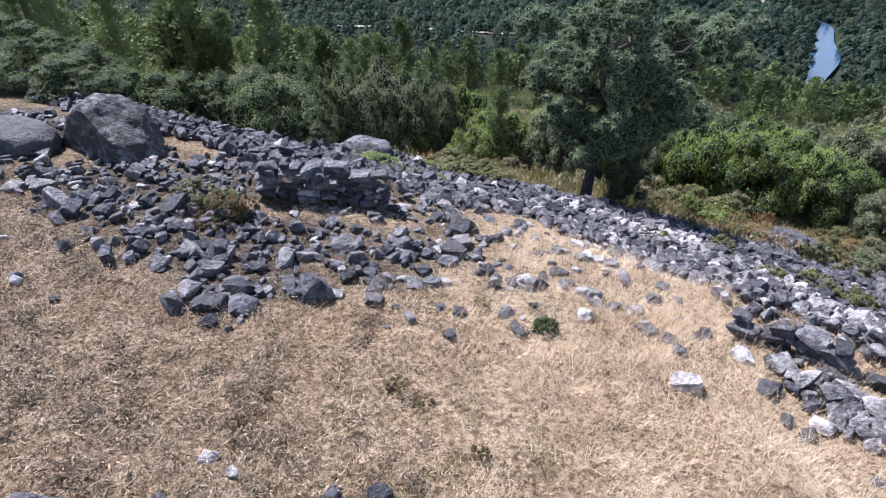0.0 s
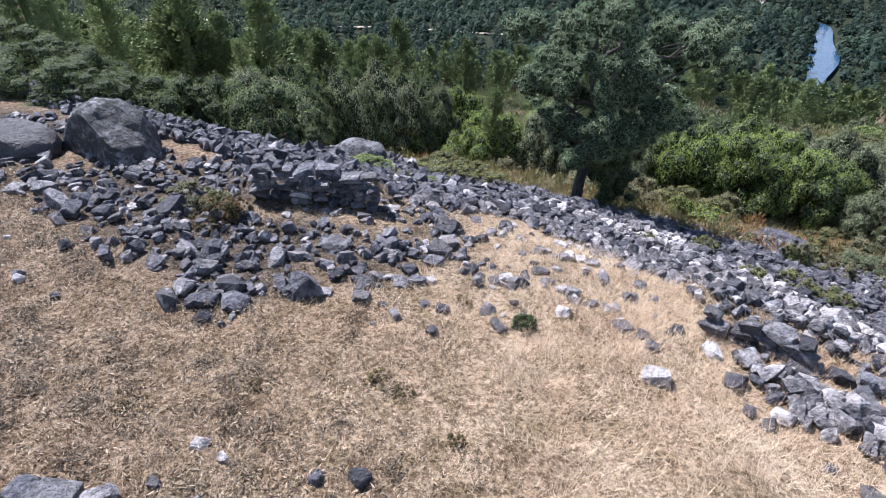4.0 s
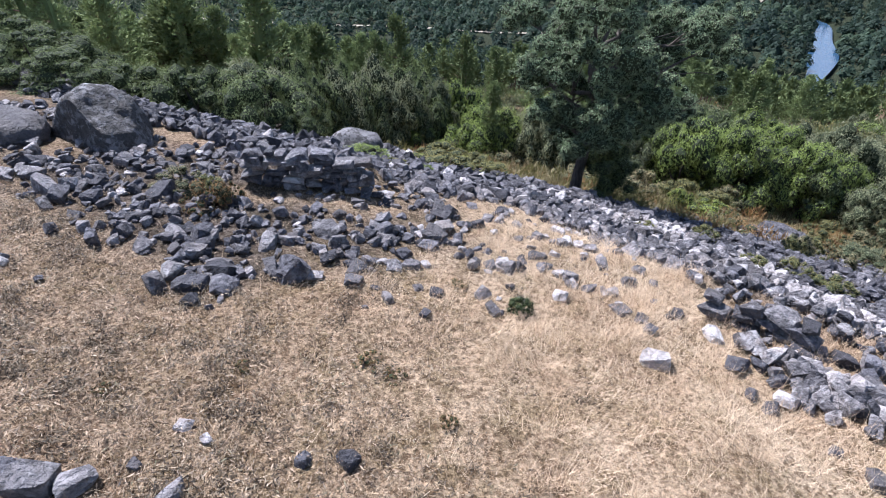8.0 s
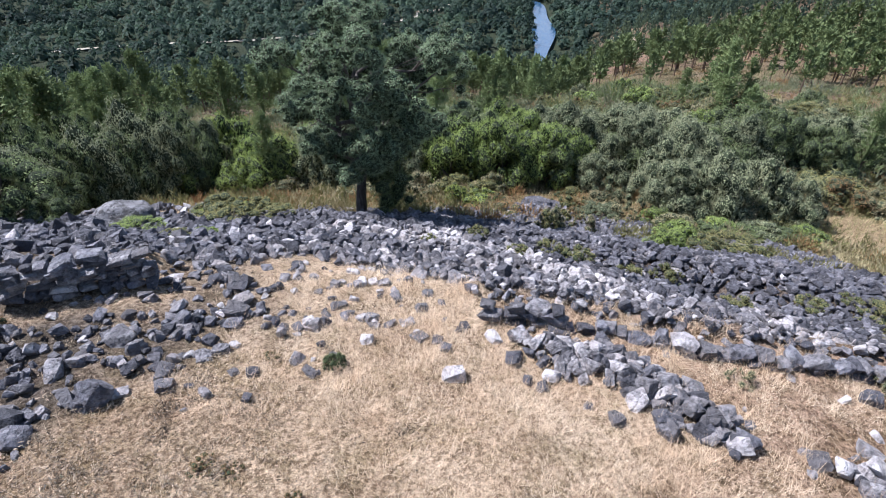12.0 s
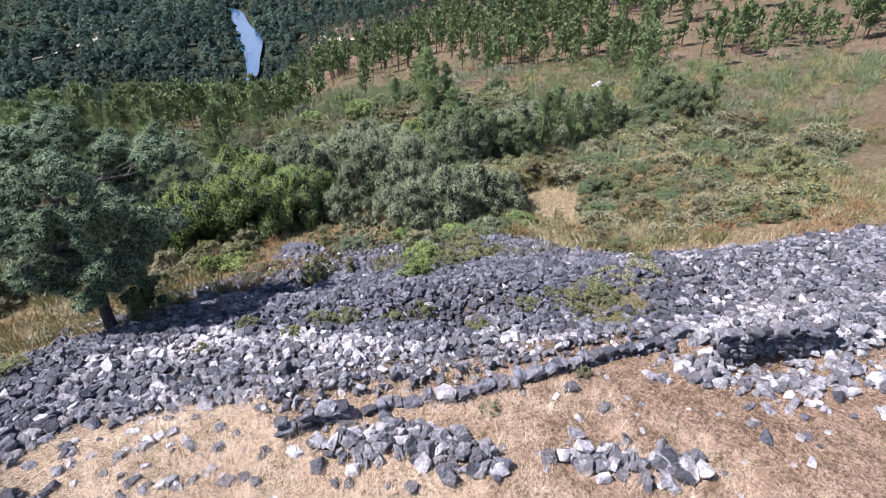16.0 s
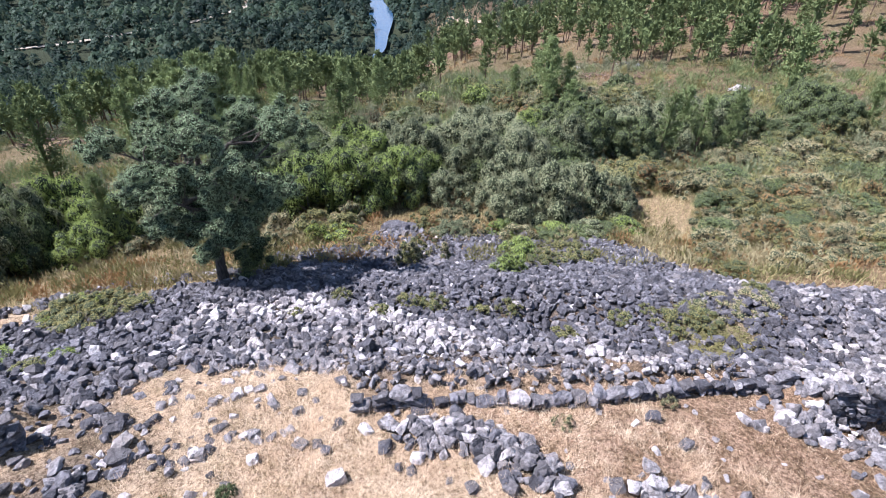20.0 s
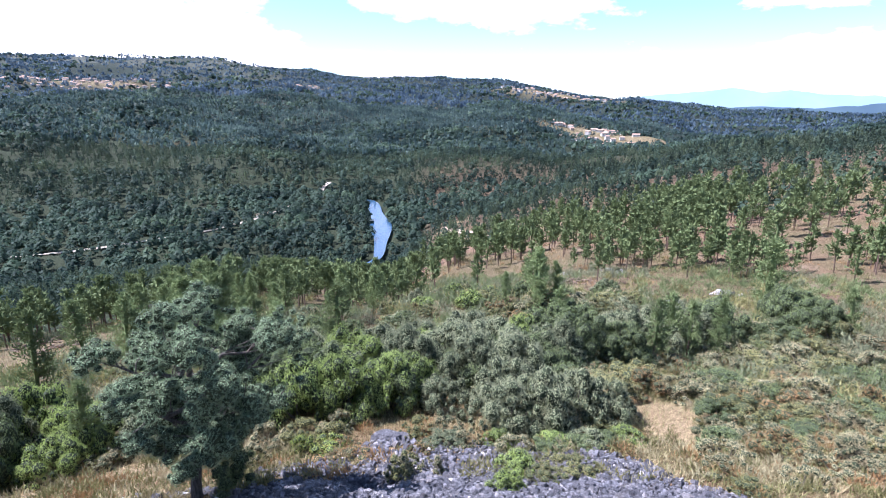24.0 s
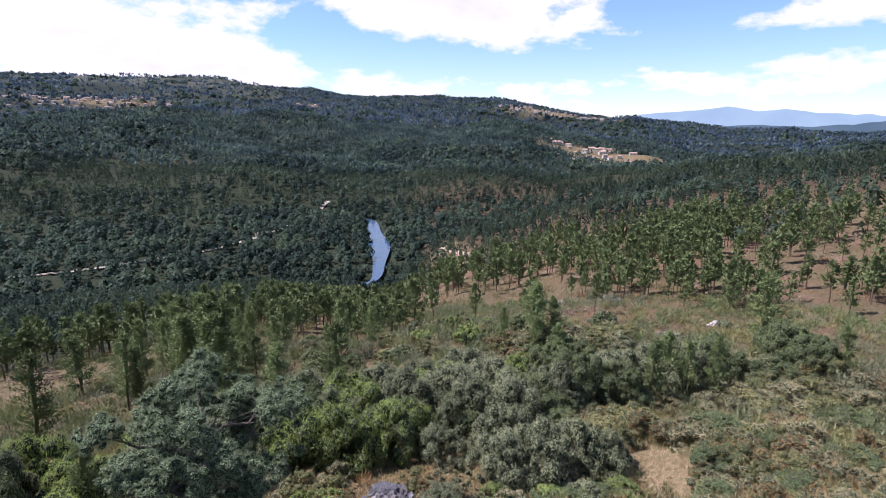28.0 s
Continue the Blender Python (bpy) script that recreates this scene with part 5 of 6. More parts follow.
STONES_1C = ((-0.4, 5.3, 0.28, 1), (0.3, 7.5, 0.5, 1), (0.9, 7.7, 0.3, 0), (1.1, 8.0, 0.26, 0), (1.6, 7.9, 0.24, 0), (2.6, 8.2, 0.24, 1), (2.3, 8.0, 0.2, 1), (2.8, 8.2, 0.22, 1), (3.0, 7.9, 0.3, 0), (1.2, 6.5, 0.18, 0), (0.1, 5.0, 0.18, 0), (-7.1, 8.7, 0.42, 0), (-7.6, 8.6, 0.36, 0), (-6.2, 8.3, 0.36, 0), (-5.2, 3.6, 0.35, 0), (-5.6, 4.2, 0.3, 0), (-4.5, 7.2, 0.4, 0), (-3.0, 5.5, 0.5, 0), (-2.6, 5.5, 0.46, 0))
STONES_1D = ((-2.75, 5.85, 0.42, 0), (-3.5, 5.5, 0.45, 0), (-3.3, 6.3, 0.46, 0), (3.3, 8.7, 0.5, 1), (9.3, 1.4, 0.16, 1), (8.9, 0.5, 0.14, 0), (6.4, 1.5, 0.2, 0), (3.5, 6.3, 0.2, 0), (4.3, 3.2, 0.16, 0), (0.75, 0.9, 0.2, 0), (4.7, 1.3, 0.22, 0))
for _x, _y, _s, _p in STONES_1A + STONES_1B + STONES_1C + STONES_1D:
    if _x > -0.7:
        _x, _y = 0.5 + (_x - 0.5) * 1.03, -0.5 + (_y + 0.5) * 1.03
    loose_stone(_x, _y, _s * 0.85, _p, rng.uniform(0, 360), rng.normal(0, 14), rng.uniform(0.8, 1.2))
_x, _y = rng.uniform(-1, 13, 150), rng.uniform(-3, 9, 150)
for _i in range(150):
    _u, _v = OUT[0] * _x[_i] + OUT[1] * _y[_i], ALONG[0] * _x[_i] + ALONG[1] * _y[_i]
    if _u < 3.6 or rubble_share(_x[_i:_i + 1], _y[_i:_i + 1])[0] > 0.5 or (_v < 2 and _u < 6.0):
        continue
    loose_stone(_x[_i], _y[_i], rng.uniform(0.07, 0.2), rng.uniform() < 0.55, rng.uniform(0, 360), rng.normal(0, 14), rng.uniform(0.7, 1.1))

_x, _y = rng.uniform(-3.2, 3.6, 130), rng.uniform(5.2, 9.2, 130)
for _i in range(130):
    if OUT[0] * _x[_i] + OUT[1] * _y[_i] > 3.4 + 0.8 * rng.uniform() and rubble_share(_x[_i:_i + 1], _y[_i:_i + 1])[0] < 0.5:
        loose_stone(_x[_i], _y[_i], rng.uniform(0.08, 0.27), rng.uniform() < 0.4, rng.uniform(0, 360), rng.normal(0, 14), rng.uniform(0.6, 1.0))


def boulder(x, y, z, sx, sy, sz, seed, cuts, label, mat):
    """A weathered boulder: a rounded block with broken, flatter faces."""
    bm = bmesh.new()
    bmesh.ops.create_icosphere(bm, subdivisions=5 if sx > 1 else 4, radius=1)
    planes = [(Vector(c[:3]).normalized(), c[3]) for c in cuts]
    for v in bm.verts:
        p = v.co.copy()
        for n, d in planes:
            over = p.dot(n) - d
            if over > 0:
                p -= n * over * 0.93
        q = v.co.copy()
        k = noise.fractal(q * 1.7 + Vector((seed, 0, 0)), 1.0, 2.0, 6)
        k2 = abs(noise.noise(q * 4.5 + Vector((0, seed, 0))))
        p *= 1 + 0.09 * k + 0.05 * k2
        v.co = Vector((p.x * sx, p.y * sy, p.z * sz))
    for f in bm.faces:
        f.smooth = True
    me = bpy.data.meshes.new("boulder")
    bm.to_mesh(me)
    bm.free()
    me.materials.append(mat)
    ob = new("boulder", me)
    ob.matrix_basis = pose(x, y, z, 0, 0, 0)
    return tagged(ob, label, "boulder")


boulder(-7.0, 10.75, ground_z(-7.0, 10.75) + 0.15, 1.08, 0.95, 0.98, 3, [(-0.5, -0.86, 0.05, 0.42), (0.62, -0.3, 0.72, 0.72), (-0.75, 0.1, 0.65, 0.78), (0.95, 0.1, 0.3, 0.85)], "large grey weathered boulder standing over the rubble", m_boulder)
boulder(-8.9, 10.5, ground_z(-8.9, 10.5) + 0.12, 1.0, 0.7, 0.5, 7, [(-0.3, -0.9, 0.2, 0.6), (0.2, -0.2, 0.95, 0.7)], "low flat-topped grey rock beside the large boulder", m_stone)
boulder(-2.2, 14.6, ground_z(-2.2, 14.6) + 0.26, 0.78, 0.6, 0.5, 9, [(-0.2, -0.9, 0.5, 0.75), (0.4, 0.1, 0.9, 0.8)], "rounded grey boulder at the edge of the rubble", m_boulder)
for _x, _y, _s in ((15.0, 20.0, 1.35), (15.7, 19.5, 0.8), (14.35, 20.2, 0.7), (14.9, 19.2, 0.55)):
    loose_stone(_x, _y, _s, 2, rng.uniform(0, 360), rng.normal(0, 10), 0.8)
for _t, _r, _s in ((69.4, 80, 0.9), (69.9, 81, 0.7), (41.2, 68, 0.8), (41.8, 69, 0.9), (74.5, 62, 0.9), (75.3, 63, 0.8), (51, 88, 0.8), (54.5, 92, 1.0), (60, 96, 0.9), (48, 76, 0.7)):
    _x, _y = polar(_t, _r)
    boulder(_x, _y, ground_z(_x, _y) + 0.1, _s * 0.75, _s * 0.6, _s * 0.4, int(_r), [(-0.6, -0.6, 0.5, 0.6), (0.4, -0.2, 0.9, 0.65)], "bleached boulder on the cleared hillside", m_pale)

for _t, _r, _n in ((70.2, 80.5, 16), (42.8, 71, 12), (77.6, 74, 14), (51.5, 88, 8), (59, 97, 9), (47.5, 76, 7), (65.5, 70, 7)):
    _x, _y = polar(_t, _r)
    small_heap("rock_pile", [(_x - 0.9, _y + 0.7), (_x, _y), (_x + 0.9, _y - 0.7)], 0.55, _n, 0.45, 1.25, "pile of bleached rocks cleared off the slope", 0.45)


def brush_pile(x, y, wide, count):
    """Cut branches thrown together on the bare ground."""
    r = random.Random(int(x * 7 + y))
    ob = thing("brush_pile", x, y, ground_z(x, y), "heap of dry brown cut branches on bare earth", "brush pile", "brush piles")
    for _ in range(count):
        a, q = r.uniform(0, 2 * math.pi), wide * math.sqrt(r.random())
        c = Vector((math.cos(a) * q, math.sin(a) * q, 0))
        d = Vector((r.gauss(0, 1), r.gauss(0, 1), 0)).normalized() * r.uniform(0.8, 2.0)
        low = [ground_z(x + p.x, y + p.y) - ground_z(x, y) for p in (c - d, c + d)]
        v, f = [], []
        tube(v, f, crooked(c - d + Vector((0, 0, low[0] + 0.05)), c + d + Vector((0, 0, low[1] + r.uniform(0.1, 1.0))), 0.18, 4, r), [0.09, 0.075, 0.055, 0.04, 0.02], 5)
        part("branch", raw_mesh("branch", v, f, m_deadwood, smooth=True), None, ob)


for _t, _r, _w, _n in ((2.2, 92, 3.0, 26), (3.8, 84, 2.2, 18), (46.0, 70, 1.8, 14), (56.0, 78, 2.0, 16), (72.5, 66, 1.8, 14), (40.0, 66, 1.6, 12)):
    brush_pile(*polar(_t, _r), _w, _n)

# ---- the trees and bushes ----
build_oak(4.9, 16.75, 7.5, 3.15)
PLANTS_2A = (("dark", -12.5, 17.5, 1.9, 1.6), ("dark", -10.5, 15.2, 1.5, 1.2), ("dark", -13, 15.0, 1.6, 1.2), ("dark", -9.6, 16.6, 1.8, 1.7), ("dark", -7.4, 16.2, 1.7, 2.0), ("dark", -5.4, 16.2, 1.7, 2.2), ("silver", -6.3, 18.0, 1.8, 2.6), ("dark", -11, 21, 2.0, 2.0), ("dark", -6, 22, 2.0, 2.4), ("dark", -15, 19, 2.0, 1.6), ("dark", -14, 23, 2.0, 2), ("silver", 5.9, 27.4, 1.9, 3.6))
PLANTS_2B = (("dark", 8.2, 27.0, 1.9, 3.6), ("light", 1.5, 27, 1.7, 2.4), ("silver", 6.5, 27.5, 2.2, 3.4), ("light", -1, 29, 1.8, 2.6), ("dark", 11.0, 27.0, 2.1, 3.6), ("silver", 10.0, 26.0, 1.6, 2.6), ("light", 12.8, 25.6, 2.4, 3.9), ("light", 15.4, 24.6, 2.5, 3.9), ("light", 17.8, 23.8, 2.4, 3.6), ("light", 19.8, 24.4, 2.0, 3.2), ("dark", 15, 28.0, 2.8, 4.2), ("light", 18.5, 27.8, 2.6, 3.8), ("dark", 12.0, 29.5, 2.6, 3.8), ("silver", 21.8, 27.0, 2.8, 4.2), ("silver", 19.8, 21.0, 1.7, 2.4), ("silver", 20.2, 16.6, 2.2, 3.2), ("silver", 22.2, 15.9, 2.4, 3.7), ("silver", 24.2, 15.2, 2.4, 3.6), ("silver", 26.0, 14.2, 1.9, 2.8))
PLANTS_2C = (("silver", 22.6, 18.8, 2.4, 3.6), ("silver", 23.6, 22.2, 2.8, 4.2), ("silver", 26.2, 21.5, 2.7, 4.2), ("dark", 29, 22.8, 2.8, 4.2), ("silver", 31.8, 22.4, 2.9, 4.3), ("dark", 35.5, 22.8, 3.2, 4.8), ("dark", 38.0, 20.8, 2.8, 4.0), ("silver", 41, 22, 3.0, 4.2), ("silver", 44, 20.5, 2.6, 3.4), ("silver", 26, 27, 3.0, 4.2), ("silver", 30, 27, 3.0, 4.2), ("light", 34, 27.5, 2.6, 3.8), ("dark", 38, 27, 3.0, 4.2), ("silver", 22, 32, 3.0, 4.0), ("dark", 17, 34, 2.8, 3.8), ("silver", 12, 34, 2.8, 3.6), ("silver", 27, 33, 3.0, 3.8), ("silver", 33, 33, 3.0, 3.6), ("silver", 20, 38, 2.8, 3.2))
PLANTS_2D = (("dark", 42, 28, 2.8, 3.6), ("dark", 61.5, 15.2, 3.2, 4.8), ("dark", 60.0, 12.8, 2.8, 4.0), ("dark", 64.5, 17.0, 2.8, 4.4))
HEDGE = (("dark", -24, 21, 1.7, 2.1), ("dark", -21.5, 22, 1.8, 2.6), ("dark", -19, 22.5, 1.8, 2.9), ("silver", -17, 23.5, 1.8, 3.2), ("dark", -15, 24.5, 1.9, 3.6), ("dark", -13, 25.5, 1.9, 3.9), ("silver", -11, 26.5, 1.9, 4.0), ("dark", -9, 27.5, 2.0, 4.2), ("silver", -6.8, 28, 2.0, 4.3), ("silver", -4.5, 28.5, 2.0, 4.4), ("dark", -2.3, 29.5, 2.0, 4.4), ("silver", -0.3, 30.5, 1.9, 4.2),
         ("dark", -16, 27, 2.2, 4.4), ("dark", -11.5, 29.5, 2.2, 4.8), ("silver", -7, 31.5, 2.3, 5.0), ("dark", -3, 33, 2.3, 5.0), ("light", 2.4, 33, 2.2, 4.4), ("light", 6.8, 29.0, 1.9, 3.1), ("light", 5.0, 30.5, 1.9, 3.0), ("silver", 12.0, 28.5, 1.8, 3.6), ("silver", 15.0, 28.0, 1.8, 3.8))      # kind, bearing, distance, half width, height
PLANTS_2E = tuple((k, *polar(t, r), w, h) for k, t, r, w, h in HEDGE) + (("dark", -8.6, 17.4, 1.5, 1.7), ("dark", -4.4, 15.6, 0.9, 1.0))
for _k, _x, _y, _w, _h in PLANTS_2A + PLANTS_2B + PLANTS_2C + PLANTS_2D + PLANTS_2E:
    bush(_k, _x, _y, _w, _h)
PLANTS_3A = (("grey", 9.4, 21.8, 1.1, 1.0), ("gorse", 11.6, 19.8, 1.25, 0.85), ("gorse", 10.6, 20.6, 0.7, 1.1), ("grey", 12.3, 21.2, 1.1, 0.9), ("gorse", 0.5, 16.4, 1.0, 0.5), ("gorse", -0.3, 16.1, 0.7, 0.4), ("light", 1.1, 16.6, 0.5, 0.45), ("light", -1.9, 13.4, 0.9, 0.3), ("grey", 8.0, 20.6, 1.0, 1.1), ("grey", 12.6, 21.4, 1.1, 1.0), ("light", 13.7, 10.5, 0.8, 0.9), ("light", 14.3, 10.9, 0.6, 0.7), ("heath", 15.6, 10.3, 0.9, 0.7), ("heath", 17.0, 9.8, 1.0, 0.6), ("grey", 12.0, 14.8, 0.7, 1.0), ("heath", 11.6, 14.2, 0.5, 0.9), ("grey", 17.5, 16.5, 1.0, 0.9), ("dark", 19.8, 13.2, 1.1, 0.7), ("dark", 21.5, 12.6, 1.2, 0.7), ("dark", 23.0, 12.2, 1.1, 0.7), ("grey", 18.4, 14.2, 1.1, 0.9), ("heath", 0.3, 14.6, 1.0, 0.55), ("heath", 1.6, 15.0, 1.0, 0.5), ("dry", -3.7, 7.9, 0.5, 0.55))
PLANTS_3B = (("dry", -3.45, 8.1, 0.35, 0.5), ("grey", -4.4, 8.6, 0.55, 0.4), ("heath", -3.9, 8.5, 0.35, 0.35), ("dark", 1.36, 5.45, 0.2, 0.27), ("heath", -0.9, 12.0, 0.5, 0.3), ("light", -0.3, 12.3, 0.5, 0.25), ("heath", 9.8, 8.2, 0.55, 0.4), ("heath", 10.6, 7.6, 0.6, 0.45), ("heath", 7.2, 9.6, 0.4, 0.35), ("heath", 12.6, 5.0, 0.55, 0.35), ("heath", 13.3, 4.6, 0.4, 0.3), ("heath", 5.2, 11.0, 0.35, 0.3), ("grey", 14.8, 3.2, 0.9, 0.35), ("grey", 15.8, 2.6, 0.8, 0.3), ("heath", 14.2, 3.6, 0.7, 0.3), ("heath", 17.0, 3.0, 0.6, 0.35), ("heath", 20.0, 4.6, 0.9, 0.6), ("grey", 22, 6.0, 1.2, 0.9), ("grey", 24.5, 7.0, 1.4, 1.0))
PLANTS_3C = (("dry", -0.55, 4.25, 0.22, 0.16), ("dry", -0.25, 4.05, 0.18, 0.14), ("dry", 0.35, 3.35, 0.14, 0.16), ("dry", -1.9, 4.0, 0.14, 0.12), ("dry", 0.5, 6.0, 0.2, 0.14), ("dry", -3.2, 3.6, 0.14, 0.12), ("dark", 27, 8.2, 1.3, 1.1), ("grey", 28.5, 9.0, 1.4, 1.2), ("grey", 22.5, 3.5, 1.2, 0.8), ("grey", 25.5, 3.2, 1.4, 0.8), ("grey", 28.5, 2.5, 1.5, 0.9), ("heath", 32, 3.6, 1.3, 0.9), ("grey", 7.0, 2.9, 0.25, 0.3), ("grey", 9.3, 2.0, 0.3, 0.35))
for _k, _x, _y, _w, _h in PLANTS_3A + PLANTS_3B + PLANTS_3C:
    bush(_k, _x, _y, _w, _h, 0.04)
_bx, _by = [], []
_x, _y, _r = polar_scatter(26, 52, 18, 68, 900)
for _i in range(len(_x)):
    # the thicket fills the hollow behind the first bushes
    _line = np.interp(math.degrees(math.atan2(_x[_i], _y[_i])), [18, 30, 45, 57, 62, 68, 70], [29, 29.5, 31.5, 38, 46, 55, 60])
    _rear = np.interp(math.degrees(math.atan2(_x[_i], _y[_i])), [18, 30, 45, 57, 66, 70], [38, 42, 45, 50, 52, 50])
    if _r[_i] < _line or _r[_i] > _rear or any(math.hypot(_x[_i] - p, _y[_i] - q) < 3.1 for p, q in zip(_bx, _by)):
        continue
    _bx.append(_x[_i]), _by.append(_y[_i])
    bush(("silver", "silver", "light", "dark", "silver", "dark")[len(_bx) % 6], _x[_i], _y[_i], rng.uniform(2.0, 3.1), rng.uniform(2.6, 4.2))
for _k, _x, _y, _w, _h in (("silver", 22.0, 12.6, 1.3, 0.9), ("light", 20.3, 13.4, 1.2, 0.9), ("light", 18.6, 15.4, 1.2, 0.9), ("light", 24.4, 11.8, 1.3, 0.8), ("silver", 16.6, 17.2, 1.2, 0.8), ("dark", 52.5, 19.0, 3.2, 4.4), ("silver", 49, 20.5, 3.0, 4.0), ("dark", 63.0, 13.6, 2.4, 3.6),
                           ("silver", -1.0, 34.0, 2.2, 3.4), ("light", 6.4, 31.5, 2.2, 3.4), ("light", 11.0, 27.4, 2.2, 3.2), ("dark", -7.5, 27.5, 2.0, 2.0)):
    bush(_k, _x, _y, _w, _h)
_x, _y, _r = polar_scatter(27, 60, 46, 92, 290)
for _i in range(len(_x)):
    # brushwood over the open slope beside the thicket, leaving straw clearings
    _t = math.degrees(math.atan2(_x[_i], _y[_i]))
    if OUT[0] * _x[_i] + OUT[1] * _y[_i] < 17 or float(value_noise(_x[_i], _y[_i], 5, 98, 2)) < rng.uniform(-0.9, 0.2) or abs(_t - 68) < 4.5 and 27 < _r[_i] < 36:
        continue
    bush(("heath", "grey", "heath", "grey", "heath", "grey", "dry", "dark")[rng.integers(0, 8)], _x[_i], _y[_i], rng.uniform(0.8, 2.2) * (1 + _r[_i] / 150), rng.uniform(0.7, 1.6) * (1 + _r[_i] / 120))
_x, _y, _r = polar_scatter(44, 72, 20, 64, 120)
for _i in range(len(_x)):
    # scattered low bushes between the thicket and the young pines
    if float(value_noise(_x[_i], _y[_i], 7, 101, 2)) > rng.uniform(-0.45, 0.3):
        bush(("dark", "silver", "grey", "dark", "light", "heath")[rng.integers(0, 6)], _x[_i], _y[_i], rng.uniform(0.9, 2.0), rng.uniform(0.8, 2.2))
for _k, _x, _y, _w, _h in (("heath", 10.5, 21.6, 1.1, 1.1), ("heath", 12.4, 21.2, 1.2, 1.2), ("grey", 9.9, 22.9, 1.2, 1.4), ("heath", 11.6, 22.8, 1.2, 1.3), ("grey", 13.6, 22.4, 1.2, 1.2), ("heath", 16.6, 19.4, 1.2, 1.1), ("grey", 17.8, 18.4, 1.1, 1.2), ("heath", 0.2, 15.6, 1.1, 0.8), ("heath", 1.2, 15.9, 0.9, 0.7), ("light", 15.8, 11.9, 1.1, 1.0),
                           ("heath", 17.2, 11.0, 1.0, 0.85), ("heath", 18.2, 10.4, 1.0, 0.75), ("heath", 8.8, 9.1, 0.6, 0.55), ("heath", 8.2, 9.6, 0.5, 0.5), ("heath", 6.8, 11.2, 0.45, 0.45), ("heath", 10.2, 5.3, 0.5, 0.4), ("heath", 13.1, 3.75, 0.8, 0.45), ("heath", 13.9, 3.3, 0.7, 0.4), ("heath", 12.6, 15.2, 0.8, 1.0), ("grey", 13.4, 14.4, 0.7, 0.9)):
    bush(_k, _x, _y, _w, _h, 0.02)
_x, _y, _r = polar_scatter(22, 64, -26, 50, 60)
for _i in range(len(_x)):
    _u = OUT[0] * _x[_i] + OUT[1] * _y[_i]
    if _u < 18:
        continue
    _k = ("heath", "grey", "heath", "heath", "grey", "dry")[rng.integers(0, 6)]
    bush(_k, _x[_i], _y[_i], rng.uniform(0.7, 1.7), rng.uniform(0.5, 1.35))

for _x, _y, _h in ((-2.7, 40, 8.5), (3.0, 28.2, 4.4), (-14, 36, 6), (-20, 34, 7), (-17, 44, 7), (-9, 42, 6.5), (66, 19.2, 9), (61, 10.4, 5.0), (10, 52, 6), (-24, 38, 7), (-28, 33, 6.5)):
    pine(_x, _y, _h)
_x, _y, _r = polar_scatter(32, 210, -44, 96, 4600)
_first, _px, _py, _ph = 0, [], [], []
for _i in np.argsort(_r):
    _t = math.degrees(math.atan2(_x[_i], _y[_i]))
    _p = 0.28 + 0.95 * float(value_noise(_x[_i], _y[_i], 24, 81, 2)) if _t > 25 else 0.9
    if -6 < _t < 20 and _r[_i] < 105:
        _p = 0.6
    if _t > 55 and _r[_i] < 85:
        _p *= 0.5
    if _t > 25 and _r[_i] > 95:
        _p += 0.13
    if _t < 22 and _r[_i] > 112 or math.hypot(_x[_i] - 4, (_y[_i] - 80) * 0.7) < 10 or -2 < _t < 9 and _r[_i] < 90 and rng.uniform() < 0.88 or _r[_i] < 40 and _t > -16:
        continue
    if _t > 22 and _r[_i] < 62:
        _p *= 0.4
    if rng.uniform() > _p or abs(_t - 47) < 6 and 188 < _r[_i]:
        continue
    _h = rng.uniform(3.2, 7.0) + (1.8 if _t < 20 or _r[_i] > 110 else 0)
    if _first < 170:
        pine(_x[_i], _y[_i], _h)
        _first += 1
    else:
        _px.append(_x[_i]), _py.append(_y[_i]), _ph.append(_h)
_stand = thing("pine_stand", *polar(40, 120), ground_z(*polar(40, 120)), "open stand of slender young pines on the cleared slope", "woodland", kind="stuff")
join_pines(_stand, "young_pines", np.array(_px), np.array(_py), np.array(_ph), "slender young pines")
build_woods()


# ---- straw, weeds and heath grass ----
def grass(name, x, y, long, wide, lean, material, label):
    z = height(x, y) - 0.01
    v, f = blades(x, y, z, long, wide, lean)
    tagged(new(name, raw_mesh(name, v, f, material)), label, "grass", kind="stuff")


_x, _y = rng.uniform(-9, 15, 620000), rng.uniform(-6, 9.5, 620000)
_w = np.clip((_x + 0.32 * _y - 1.0) / 3 + 0.9 * value_noise(_x, _y, 0.9, 91, 3), 0.22, 1) * (1 - np.clip(rubble_share(_x, _y) + heap_share(_x, _y), 0, 1) * 0.93) * np.clip(1.1 - 0.24 * np.clip(_x - 3.6, 0, 9), 0.1, 1)
_k = rng.uniform(0, 1, len(_x)) < _w
_x, _y = _x[_k], _y[_k]
_long = np.where(rng.uniform(0, 1, len(_x)) < 0.08, rng.uniform(0.16, 0.36, len(_x)), rng.uniform(0.04, 0.15, len(_x)))
grass("dry_grass", _x, _y, _long, rng.uniform(0.0025, 0.0055, len(_x)), np.clip(rng.uniform(0.5, 0.98, len(_x)) + (_long > 0.16) * 0.25, 0, 0.985), m_straw, "trampled pale straw-coloured dry grass")
_x, _y = rng.uniform(-11, 6, 24000), rng.uniform(-1, 9.5, 24000)
_w = np.clip((2.4 - _x - 0.32 * _y) / 3 + 0.7 * value_noise(_x, _y, 1.2, 92, 2), 0.05, 1) * (1 - heap_share(_x, _y) * 0.85)
_k = rng.uniform(0, 1, len(_x)) < _w
_x, _y = _x[_k], _y[_k]
